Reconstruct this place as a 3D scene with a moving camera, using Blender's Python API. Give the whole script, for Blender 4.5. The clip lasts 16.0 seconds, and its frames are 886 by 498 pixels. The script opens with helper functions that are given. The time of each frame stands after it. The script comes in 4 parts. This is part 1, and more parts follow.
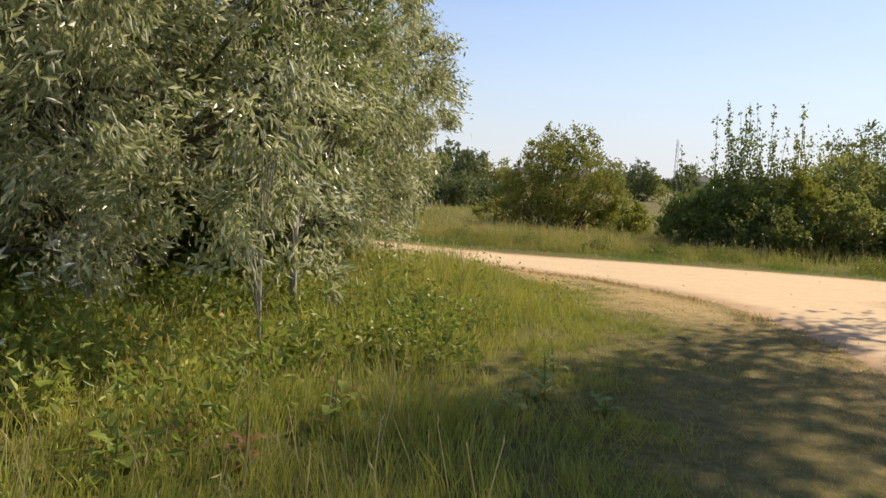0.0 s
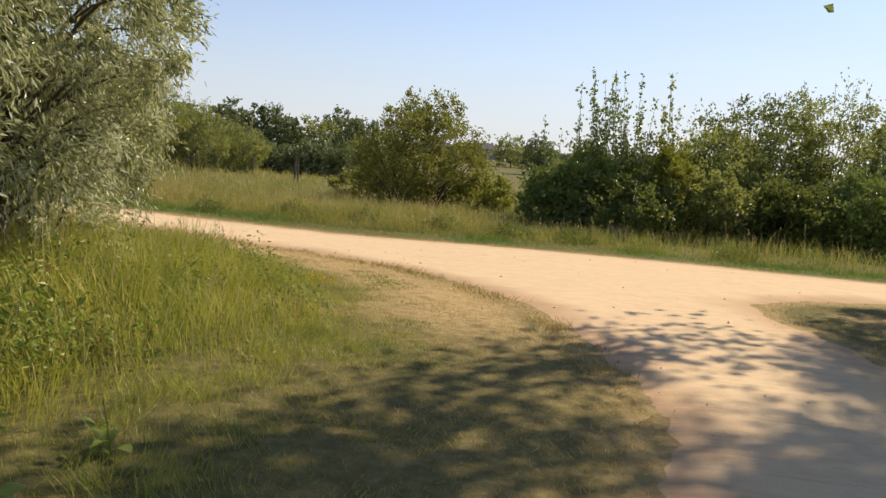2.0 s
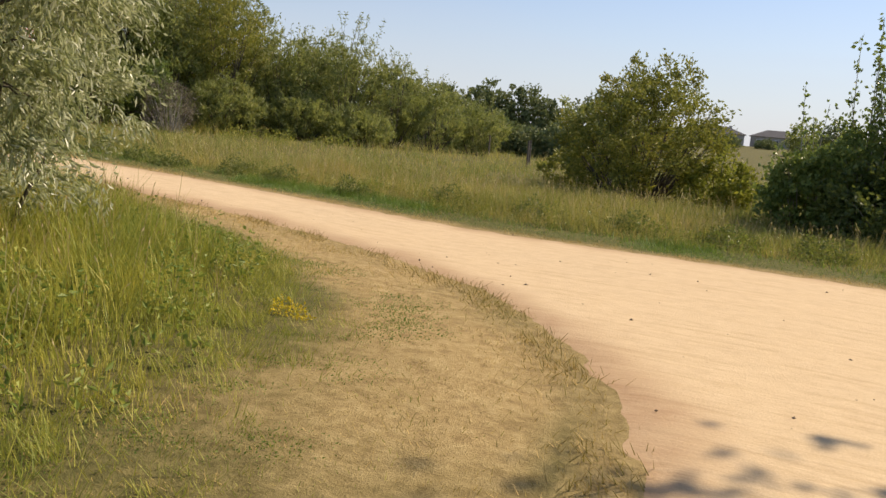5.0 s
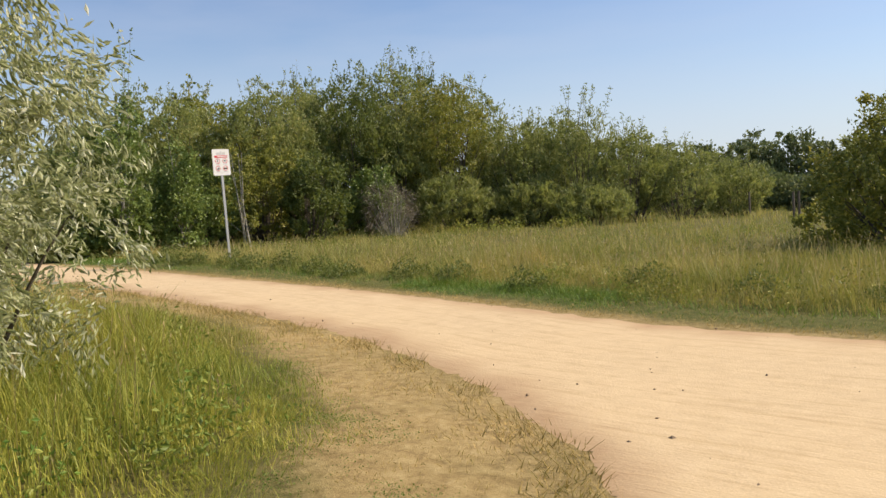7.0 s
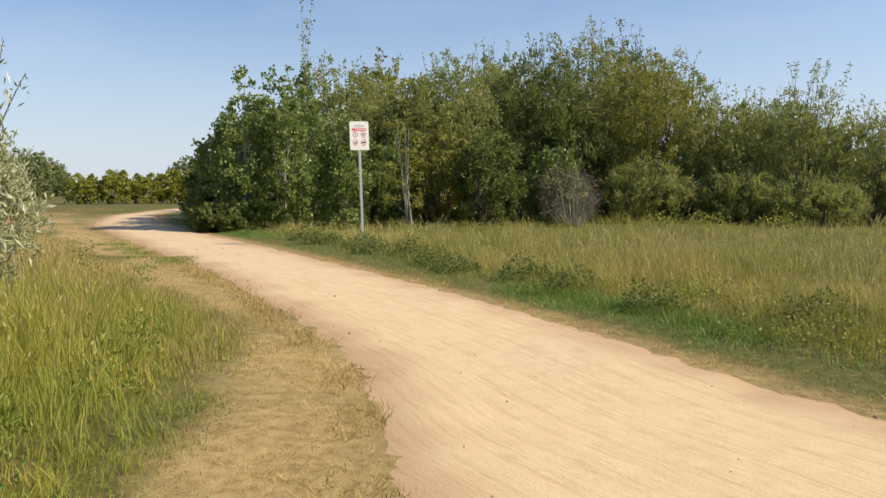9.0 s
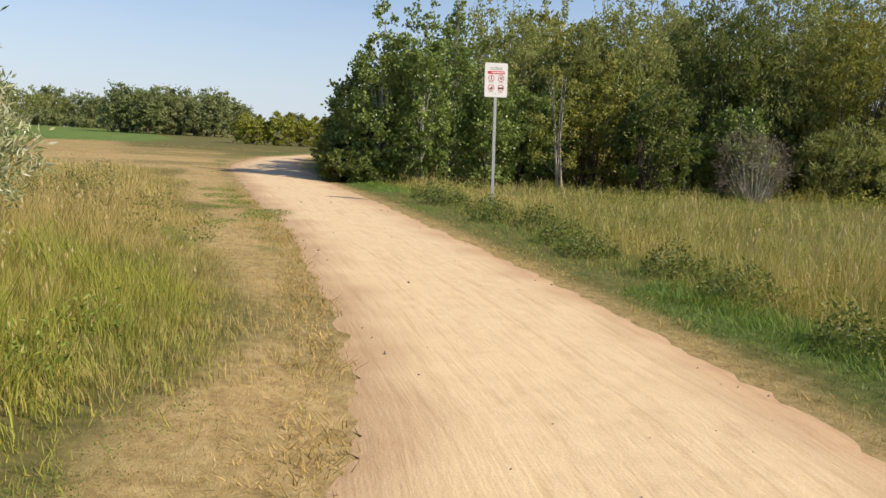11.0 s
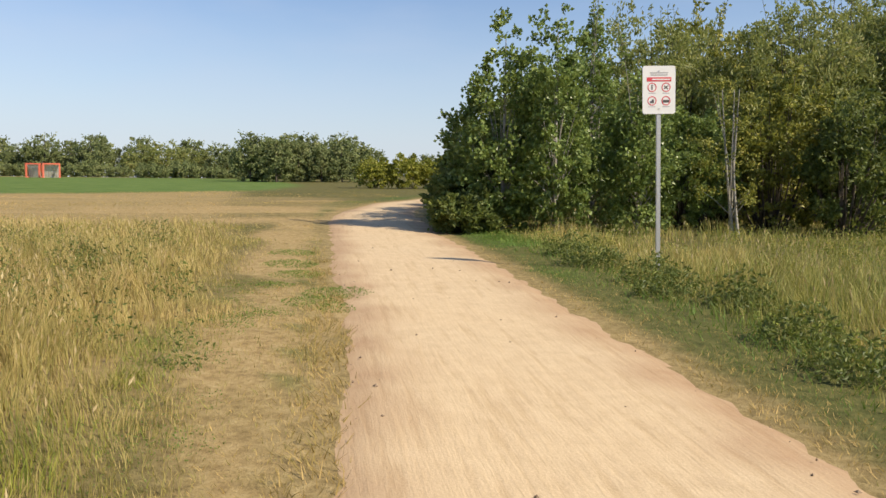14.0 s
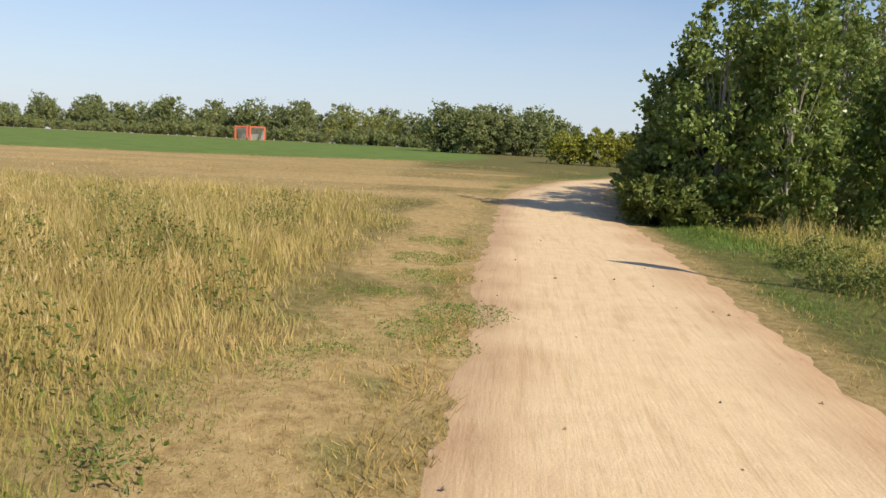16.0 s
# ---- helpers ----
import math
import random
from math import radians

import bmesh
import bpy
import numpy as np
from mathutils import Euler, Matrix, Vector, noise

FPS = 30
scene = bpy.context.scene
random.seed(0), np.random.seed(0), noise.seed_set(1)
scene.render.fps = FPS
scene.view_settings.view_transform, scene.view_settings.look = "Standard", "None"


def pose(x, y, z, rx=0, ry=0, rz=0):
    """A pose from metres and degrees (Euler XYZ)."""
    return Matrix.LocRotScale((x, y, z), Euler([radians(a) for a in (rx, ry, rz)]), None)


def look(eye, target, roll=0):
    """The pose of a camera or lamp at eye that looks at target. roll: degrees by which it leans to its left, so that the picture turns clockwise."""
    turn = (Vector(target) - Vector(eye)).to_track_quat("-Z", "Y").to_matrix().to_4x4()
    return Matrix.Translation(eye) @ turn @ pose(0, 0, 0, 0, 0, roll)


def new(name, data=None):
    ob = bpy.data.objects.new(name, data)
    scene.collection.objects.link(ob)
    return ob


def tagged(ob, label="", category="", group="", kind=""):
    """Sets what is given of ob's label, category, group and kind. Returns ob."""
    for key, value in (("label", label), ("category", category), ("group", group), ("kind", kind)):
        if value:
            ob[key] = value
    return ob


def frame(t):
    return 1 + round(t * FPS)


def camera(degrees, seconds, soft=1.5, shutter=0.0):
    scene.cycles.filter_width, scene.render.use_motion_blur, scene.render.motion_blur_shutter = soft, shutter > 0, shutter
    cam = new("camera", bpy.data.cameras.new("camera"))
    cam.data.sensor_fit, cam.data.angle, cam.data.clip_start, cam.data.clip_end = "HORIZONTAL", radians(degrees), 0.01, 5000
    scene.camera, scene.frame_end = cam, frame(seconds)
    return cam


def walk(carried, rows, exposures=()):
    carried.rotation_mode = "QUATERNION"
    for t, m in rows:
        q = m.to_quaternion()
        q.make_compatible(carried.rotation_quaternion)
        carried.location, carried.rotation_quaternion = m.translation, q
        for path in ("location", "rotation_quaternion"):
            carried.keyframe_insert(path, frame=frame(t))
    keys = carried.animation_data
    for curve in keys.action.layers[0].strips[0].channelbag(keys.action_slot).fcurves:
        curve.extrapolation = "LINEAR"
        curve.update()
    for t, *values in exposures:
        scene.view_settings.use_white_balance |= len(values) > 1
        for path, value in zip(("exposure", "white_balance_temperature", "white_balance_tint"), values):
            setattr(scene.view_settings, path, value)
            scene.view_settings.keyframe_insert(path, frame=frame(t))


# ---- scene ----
cam = camera(56.9, 16.0, soft=1.5)
METRES, EYE, TILT, LEAN, TURN = 25.4, 1.5, 3.8, 2.0, 0.0
ROWS = [
    (0.0, 0.0, 0.0, 0.0, 0.69, -8.15, -4.83),
    (0.5, 0.0206, 0.0239, -0.0001, 2.91, -8.61, -5.7),
    (1.0, 0.0399, 0.0472, -0.0001, 1.85, -10.38, -4.78),
    (1.5, 0.0595, 0.0714, -0.0004, -1.52, -9.56, -5.88),
    (2.0, 0.0769, 0.0966, -0.0011, -5.56, -9.51, -6.42),
    (2.5, 0.0931, 0.1216, -0.0025, -5.52, -9.88, -7.66),
    (3.0, 0.1076, 0.1468, -0.0037, -2.89, -10.91, -7.47),
    (3.5, 0.1228, 0.1747, -0.0042, -0.96, -9.07, -6.26),
    (4.0, 0.1371, 0.2037, -0.007, -3.33, -12.3, -4.3),
    (4.5, 0.1488, 0.2339, -0.0086, 6.63, -12.75, -2.92),
    (5.0, 0.158, 0.2641, -0.0105, 14.12, -12.59, -6.01),
    (7.5, 0.1807, 0.433, -0.0228, 36.24, -7.28, 2.78),
    (8.0, 0.1814, 0.4644, -0.0251, 38.87, -9.57, -1.22),
    (8.5, 0.1794, 0.4946, -0.0267, 40.11, -10.75, -0.41),
    (9.0, 0.1715, 0.5266, -0.0286, 48.33, -7.73, 1.78),
    (9.5, 0.159, 0.5537, -0.0313, 53.56, -10.55, 0.34),
    (12.0, 0.0494, 0.6512, -0.0378, 62.86, -9.91, -0.44),
    (12.5, 0.0238, 0.665, -0.04, 63.44, -10.35, -0.81),
    (13.0, -0.0029, 0.6798, -0.04, 60.9, -6.15, -0.59),
    (13.5, -0.0301, 0.6906, -0.0419, 62.97, -7.23, 0.87),
    (14.0, -0.0582, 0.7018, -0.0435, 69.66, -7.97, 2.35),
    (14.5, -0.0881, 0.7147, -0.044, 72.39, -3.11, 2.46),
    (15.0, -0.118, 0.7274, -0.0473, 77.45, -5.7, 2.08),
    (15.5, -0.1465, 0.7369, -0.0489, 80.33, -6.15, -1.6),
    (16.0, -0.1746, 0.7465, -0.0514, 83.39, -9.36, 0.64),
]
walk(cam, [(t, pose(0, 0, EYE, TILT, LEAN, TURN) @ pose(METRES * x, METRES * y, METRES * z, 90 + pitch, roll, yaw)) for t, x, y, z, yaw, pitch, roll in ROWS],
     exposures=[(0.0, 0.16, 6850, 15), (4.5, 0.08, 6850, 15), (8.0, 0.13, 6500, 11), (16.0, 0.07, 6400, 11)])

# ---- sky and sun ----
SUN_AZ, SUN_EL = 47.0, 39.5     # clockwise from +y, and above the horizon, in degrees
world = bpy.data.worlds.new("sky")
scene.world = world
world.use_nodes = True
wn, wl = world.node_tree.nodes, world.node_tree.links
sky = wn.new("ShaderNodeTexSky")
sky.sky_type = "NISHITA"
sky.sun_disc = False
sky.sun_elevation, sky.sun_rotation = radians(SUN_EL), radians(SUN_AZ)
sky.air_density, sky.dust_density, sky.ozone_density = 1.25, 0.35, 3.0
# thin high cloud in the sky, drawn out in streaks
wco, wmap, wno = wn.new("ShaderNodeTexCoord"), wn.new("ShaderNodeMapping"), wn.new("ShaderNodeTexNoise")
wmap.inputs["Scale"].default_value = (0.8, 2.2, 7.0)
wmap.inputs["Rotation"].default_value = (0.0, 0.12, 0.6)
wl.new(wco.outputs["Generated"], wmap.inputs[0])
wl.new(wmap.outputs[0], wno.inputs["Vector"])
wno.inputs["Scale"].default_value, wno.inputs["Detail"].default_value, wno.inputs["Roughness"].default_value = 1.6, 6, 0.55
wra, wmi, wti = wn.new("ShaderNodeValToRGB"), wn.new("ShaderNodeMix"), wn.new("ShaderNodeMix")
wra.color_ramp.elements[0].position, wra.color_ramp.elements[1].position = 0.42, 0.85
wra.color_ramp.elements[1].color = (0.35, 0.35, 0.35, 1)
wl.new(wno.outputs["Fac"], wra.inputs[0])
wmi.data_type = wti.data_type = "RGBA"
wti.blend_type = "MULTIPLY"
wti.inputs[0].default_value = 1.0
wti.inputs[7].default_value = (0.94, 0.97, 1.12, 1)
wl.new(sky.outputs[0], wti.inputs[6])
wl.new(wti.outputs[2], wmi.inputs[6])
wmi.inputs[7].default_value = (5.2, 5.7, 6.8, 1)
wl.new(wra.outputs[0], wmi.inputs[0])
# pale summer haze low over the horizon
wse, wha, whm = wn.new("ShaderNodeSeparateXYZ"), wn.new("ShaderNodeValToRGB"), wn.new("ShaderNodeMix")
wl.new(wco.outputs["Generated"], wse.inputs[0])
wl.new(wse.outputs["Z"], wha.inputs[0])
wha.color_ramp.elements[0].color, wha.color_ramp.elements[1].color = (0.75, 0.75, 0.75, 1), (0, 0, 0, 1)
wha.color_ramp.elements[0].position, wha.color_ramp.elements[1].position = 0.0, 0.24
whm.data_type = "RGBA"
whm.inputs[7].default_value = (5.4, 6.2, 7.3, 1)
wl.new(wha.outputs[0], whm.inputs[0])
wl.new(wmi.outputs[2], whm.inputs[6])
wl.new(whm.outputs[2], wn["Background"].inputs[0])
wn["Background"].inputs[1].default_value = 0.11
sun_dir = Vector((math.sin(radians(SUN_AZ)) * math.cos(radians(SUN_EL)), math.cos(radians(SUN_AZ)) * math.cos(radians(SUN_EL)), math.sin(radians(SUN_EL))))
sun_data = bpy.data.lights.new("sun", "SUN")
sun_data.energy, sun_data.angle, sun_data.color = 5.9, radians(0.6), (1.0, 0.88, 0.68)
sun_lamp = new("sun", sun_data)
sun_lamp.matrix_world = look(sun_dir * 60, (0, 0, 0))

# ---- small tools ----
rng = np.random.default_rng(7)


def hash01(ix, iy, seed):
    v = np.sin(ix * 127.1 + iy * 311.7 + seed * 74.7) * 43758.5453
    return v - np.floor(v)


def vnoise(x, y, scale, seed=0):
    """Value noise from 0 to 1."""
    x, y = np.asarray(x, float) / scale, np.asarray(y, float) / scale
    ix, iy = np.floor(x), np.floor(y)
    fx, fy = x - ix, y - iy
    fx, fy = fx * fx * (3 - 2 * fx), fy * fy * (3 - 2 * fy)
    a, b = hash01(ix, iy, seed), hash01(ix + 1, iy, seed)
    c, d = hash01(ix, iy + 1, seed), hash01(ix + 1, iy + 1, seed)
    return (a * (1 - fx) + b * fx) * (1 - fy) + (c * (1 - fx) + d * fx) * fy


def smooth(a, b, v):
    s = np.clip((np.asarray(v, float) - a) / (b - a), 0, 1)
    return s * s * (3 - 2 * s)


def signed(poly, x, y):
    """Distance to a closed outline, negative inside."""
    x, y = np.asarray(x, float), np.asarray(y, float)
    best = np.full(x.shape, 1e9)
    inside = np.zeros(x.shape, bool)
    for (ax, ay), (bx, by) in zip(poly, poly[1:] + poly[:1]):
        ex, ey = bx - ax, by - ay
        s = np.clip(((x - ax) * ex + (y - ay) * ey) / (ex * ex + ey * ey), 0, 1)
        best = np.minimum(best, np.hypot(x - ax - s * ex, y - ay - s * ey))
        if ay != by:
            inside ^= ((ay > y) != (by > y)) & (x < ex * (y - ay) / (by - ay) + ax)
    return np.where(inside, -best, best)


# the gravel path: its south-west edge, the spur, the island's corner, the east arm and the north edge
PATH_LEFT = [(-46, 37), (-39, 31), (-32.2, 26.3), (-26.2, 23.6), (-22.4, 22.4), (-19, 21.72), (-15.5, 20.95), (-12.2, 20.25), (-9.7, 19.83), (-7.6, 19.3),
             (-5.5, 18.75), (-3.1, 18.1), (-1.1, 17.3), (0.1, 16.65), (1.2, 15.85), (2.1, 15.0), (2.8, 14.2), (3.5, 13.0), (3.95, 11.9), (4.15, 10.5), (4.15, 9.0),
             (4.05, 7.7), (3.85, 6.9), (3.5, 6.0), (3.2, 4.5), (3.1, 2.0), (3.2, -4), (4, -30)]
PATH_RIGHT = [(7.2, -30), (6.2, -4), (6.1, 2), (6.3, 6), (6.9, 8.6), (7.2, 10.4), (7.15, 11.7), (7.35, 12.8), (7.9, 13.3), (8.7, 13.7), (10.3, 14.1), (14, 13.6), (24, 11), (60, -2),
              (61.5, 1), (25, 14), (14, 16.7), (10.7, 17.4), (9, 17.95), (6.7, 18.5), (3.6, 19.05), (1.5, 19.5), (-0.5, 20.25), (-3.5, 21.05), (-7.5, 21.87), (-9.5, 22.28),
              (-12.4, 22.88), (-18, 24.0), (-25.7, 25.9), (-34.5, 29.4), (-37, 32.5), (-43, 39)]
PATH = PATH_LEFT + PATH_RIGHT
MOWN_LINE = [(-26, 21.6), (-19, 20.1), (-11.4, 18.95), (-8.7, 18.35), (-5.7, 17.9), (-3.7, 17.45), (-2.4, 16.9), (-0.5, 15.6), (0.7, 14.5), (1.4, 13.1), (1.8, 11.8), (2.1, 10.4), (1.9, 9.0), (1.2, 7.0), (1.0, 0), (0.6, -30)]
MOWN = MOWN_LINE + PATH_LEFT[:3:-1]
LAWN = [(-42, -60), (-42, 6), (-45, 16), (-51, 25), (-66, 30), (-104, 33), (-106, -60)]


def height(x, y):
    """The lie of the land."""
    x, y = np.asarray(x, float), np.asarray(y, float)
    z = 0.105 - 0.019 * np.clip(x, -30, 14) - 0.0125 * (np.clip(x, -110, -30) + 30)
    z = z + 0.022 * (np.clip(y, 62, 260) - 62) - 0.10 * np.exp(-((x + 0.5) ** 2 + (y - 18) ** 2) / 30)
    return z + 0.05 * (vnoise(x, y, 6.0, 3) - 0.5) * smooth(-3, 4, np.abs(y - 18) - 2)


def road_dist(x, y):
    return signed(PATH, x, y) + 0.08 * (vnoise(x, y, 1.3, 5) - 0.5) + 0.15 * (vnoise(x, y, 0.24, 6) - 0.5)


def mesh_of(name, verts, faces, mats, smooth_shade=False):
    """A mesh from arrays: verts (n, 3), faces (m, 3) or (m, 4)."""
    verts, faces = np.asarray(verts, np.float32), np.asarray(faces, np.int32)
    me = bpy.data.meshes.new(name)
    me.vertices.add(len(verts))
    me.vertices.foreach_set("co", verts.ravel())
    k = faces.shape[1]
    me.loops.add(faces.size)
    me.loops.foreach_set("vertex_index", faces.ravel())
    me.polygons.add(len(faces))
    me.polygons.foreach_set("loop_start", np.arange(0, faces.size, k, dtype=np.int32))
    me.polygons.foreach_set("loop_total", np.full(len(faces), k, np.int32))
    me.polygons.foreach_set("use_smooth", np.full(len(faces), smooth_shade, bool))
    me.update(calc_edges=True)
    for m in (mats if isinstance(mats, (list, tuple)) else [mats]):
        me.materials.append(m)
    return me


def part(name, bm, material, parent, label=""):
    """Links a bmesh or a mesh as one object under a thing."""
    if isinstance(bm, bmesh.types.BMesh):
        me = bpy.data.meshes.new(name)
        bm.to_mesh(me)
        bm.free()
        me.materials.append(material)
    else:
        me = bm
    ob = new(name, me)
    ob.parent = parent
    return tagged(ob, label)


# ---- materials ----
def material(name):
    m = bpy.data.materials.new(name)
    m.use_nodes = True
    nt = m.node_tree
    return m, nt.nodes, nt.links, nt.nodes["Principled BSDF"]


def noise_node(n, l, scale, detail=4.0, rough=0.55, coord=None):
    t = n.new("ShaderNodeTexNoise")
    t.inputs["Scale"].default_value, t.inputs["Detail"].default_value, t.inputs["Roughness"].default_value = scale, detail, rough
    if coord is not None:
        l.new(coord, t.inputs["Vector"])
    return t.outputs["Fac"]


def ramp(n, l, fac, stops):
    r = n.new("ShaderNodeValToRGB")
    while len(r.color_ramp.elements) < len(stops):
        r.color_ramp.elements.new(0.5)
    for e, (p, c) in zip(r.color_ramp.elements, stops):
        e.position, e.color = p, (*c, 1)
    l.new(fac, r.inputs[0])
    return r.outputs[0]


def mix(n, l, fac, a, b, blend="MIX"):
    x = n.new("ShaderNodeMix")
    x.data_type, x.blend_type = "RGBA", blend
    for sock, v in ((x.inputs[0], fac), (x.inputs[6], a), (x.inputs[7], b)):
        if isinstance(v, (int, float)):
            sock.default_value = v
        elif isinstance(v, tuple):
            sock.default_value = (*v, 1)
        else:
            l.new(v, sock)
    return x.outputs[2]


def math_node(n, l, op, a, b=0.0):
    x = n.new("ShaderNodeMath")
    x.operation = op
    for sock, v in ((x.inputs[0], a), (x.inputs[1], b)):
        if isinstance(v, (int, float)):
            sock.default_value = v
        else:
            l.new(v, sock)
    return x.outputs[0]


def bump(n, l, p, h, strength, distance):
    b = n.new("ShaderNodeBump")
    b.inputs["Strength"].default_value, b.inputs["Distance"].default_value = strength, distance
    l.new(h, b.inputs["Height"])
    l.new(b.outputs[0], p.inputs["Normal"])


def leaf_material(name, stops, back=0.35, rough=0.5, patch=0.35, glow=0.35):
    """Leaves or blades: each one takes its own colour, with drifts of tone, and lets light through."""
    m, n, l, p = material(name)
    geo = n.new("ShaderNodeNewGeometry")
    tc = n.new("ShaderNodeTexCoord")
    drift = noise_node(n, l, 0.55, 3.0, 0.6, tc.outputs["Object"])
    f = math_node(n, l, "ADD", math_node(n, l, "MULTIPLY", geo.outputs["Random Per Island"], 1 - patch), math_node(n, l, "MULTIPLY", math_node(n, l, "SUBTRACT", math_node(n, l, "MULTIPLY", drift, 2.2), 0.6), patch))
    col = ramp(n, l, f, stops)
    l.new(col, p.inputs["Base Color"])
    p.inputs["Roughness"].default_value = rough
    p.inputs["Specular IOR Level"].default_value = 0.3
    tr = n.new("ShaderNodeBsdfTranslucent")
    l.new(mix(n, l, glow, col, (0.30, 0.34, 0.05)), tr.inputs[0])
    mx = n.new("ShaderNodeMixShader")
    mx.inputs[0].default_value = back
    l.new(p.outputs[0], mx.inputs[1])
    l.new(tr.outputs[0], mx.inputs[2])
    l.new(mx.outputs[0], n["Material Output"].inputs[0])
    return m


def ground_material():
    m, n, l, p = material("meadow_soil")
    tc = n.new("ShaderNodeTexCoord").outputs["Object"]
    zone = n.new("ShaderNodeAttribute")
    zone.attribute_name = "zone"
    sep = n.new("ShaderNodeSeparateColor")
    l.new(zone.outputs["Color"], sep.inputs[0])
    n1, n2, n3 = noise_node(n, l, 0.7, 5, 0.6, tc), noise_node(n, l, 9.0, 6, 0.7, tc), noise_node(n, l, 70.0, 4, 0.7, tc)
    turf = ramp(n, l, n2, [(0.25, (0.07, 0.07, 0.022)), (0.5, (0.14, 0.13, 0.045)), (0.75, (0.26, 0.21, 0.08))])
    dry = ramp(n, l, n2, [(0.3, (0.27, 0.185, 0.08)), (0.5, (0.43, 0.31, 0.14)), (0.72, (0.56, 0.425, 0.21))])
    lush = ramp(n, l, n2, [(0.3, (0.05, 0.09, 0.018)), (0.7, (0.12, 0.18, 0.04))])
    lawn = ramp(n, l, n1, [(0.3, (0.10, 0.165, 0.036)), (0.7, (0.165, 0.225, 0.058))])
    dryf = math_node(n, l, "MULTIPLY", sep.outputs[0], math_node(n, l, "ADD", 0.45, math_node(n, l, "MULTIPLY", n1, 1.0)))
    c = mix(n, l, dryf, turf, dry)
    c = mix(n, l, sep.outputs[1], c, lush)
    c = mix(n, l, sep.outputs[2], c, lawn)
    c = mix(n, l, 0.35, c, ramp(n, l, n3, [(0.3, (0.3, 0.28, 0.25)), (0.7, (1, 1, 1))]), "MULTIPLY")
    l.new(c, p.inputs["Base Color"])
    p.inputs["Roughness"].default_value = 0.95
    p.inputs["Specular IOR Level"].default_value = 0.1
    bump(n, l, p, math_node(n, l, "ADD", n2, math_node(n, l, "MULTIPLY", n3, 0.5)), 0.7, 0.03)
    return m


def gravel_material():
    """Packed crushed gravel: pale tan, scuffed tracks, small stones."""
    m, n, l, p = material("packed_gravel")
    tc = n.new("ShaderNodeTexCoord").outputs["Object"]
    big, mid, fine = noise_node(n, l, 0.45, 4, 0.6, tc), noise_node(n, l, 5.0, 6, 0.65, tc), noise_node(n, l, 120.0, 3, 0.7, tc)
    col = ramp(n, l, mid, [(0.28, (0.55, 0.415, 0.26)), (0.52, (0.63, 0.485, 0.305)), (0.75, (0.68, 0.535, 0.345))])
    col = mix(n, l, math_node(n, l, "MULTIPLY", big, 0.55), col, (0.70, 0.52, 0.31))
    col = mix(n, l, 0.4, col, ramp(n, l, fine, [(0.3, (0.62, 0.58, 0.52)), (0.6, (1, 1, 1))]), "MULTIPLY")
    # reddish dirt along the rim
    rim = n.new("ShaderNodeAttribute")
    rim.attribute_name = "rim"
    col = mix(n, l, math_node(n, l, "MULTIPLY", rim.outputs["Fac"], math_node(n, l, "ADD", 0.25, mid)), col, (0.40, 0.255, 0.145))
    # scuffs and wheel tracks run along the path
    flow = n.new("ShaderNodeAttribute")
    flow.attribute_name = "flow"
    tracks = noise_node(n, l, 6.0, 4, 0.75, flow.outputs["Vector"])
    col = mix(n, l, 0.5, col, ramp(n, l, tracks, [(0.36, (0.76, 0.70, 0.62)), (0.50, (1, 1, 1)), (0.66, (0.90, 0.87, 0.82))]), "MULTIPLY")
    l.new(col, p.inputs["Base Color"])
    p.inputs["Roughness"].default_value = 0.95
    p.inputs["Specular IOR Level"].default_value = 0.15
    vor = n.new("ShaderNodeTexVoronoi")
    vor.inputs["Scale"].default_value = 45
    l.new(tc, vor.inputs["Vector"])
    h = math_node(n, l, "ADD", math_node(n, l, "MULTIPLY", tracks, 1.3), math_node(n, l, "ADD", math_node(n, l, "MULTIPLY", fine, 0.25), math_node(n, l, "MULTIPLY", vor.outputs[0], -0.25)))
    bump(n, l, p, math_node(n, l, "ADD", h, math_node(n, l, "MULTIPLY", mid, 0.35)), 0.6, 0.012)
    return m


def plain_material(name, a, b, scale, rough=0.7, metal=0.0, bumps=0.2, stretch=(1, 1, 1)):
    m, n, l, p = material(name)
    mp = n.new("ShaderNodeMapping")
    mp.inputs["Scale"].default_value = stretch
    l.new(n.new("ShaderNodeTexCoord").outputs["Object"], mp.inputs[0])
    f = noise_node(n, l, scale, 5, 0.65, mp.outputs[0])
    g = noise_node(n, l, scale * 0.15, 3, 0.5, mp.outputs[0])
    l.new(mix(n, l, math_node(n, l, "MULTIPLY", g, 0.5), ramp(n, l, f, [(0.3, a), (0.7, b)]), a), p.inputs["Base Color"])
    p.inputs["Roughness"].default_value, p.inputs["Metallic"].default_value = rough, metal
    bump(n, l, p, f, bumps, 0.01)
    return m


SOIL, GRAVEL = ground_material(), gravel_material()
BARK = plain_material("grey_bark", (0.07, 0.055, 0.04), (0.17, 0.14, 0.11), 14, 0.9, 0, 0.8, (1, 1, 0.25))
PALE_BARK = plain_material("pale_poplar_bark", (0.22, 0.20, 0.16), (0.48, 0.45, 0.39), 10, 0.85, 0, 0.5, (1, 1, 0.4))
SILVER = leaf_material("silver_willow_leaf", [(0.0, (0.12, 0.145, 0.05)), (0.35, (0.29, 0.32, 0.14)), (0.68, (0.56, 0.57, 0.33)), (0.93, (0.80, 0.80, 0.68)), (1.0, (0.70, 0.64, 0.16))], 0.42, 0.3, 0.3, 0.1)
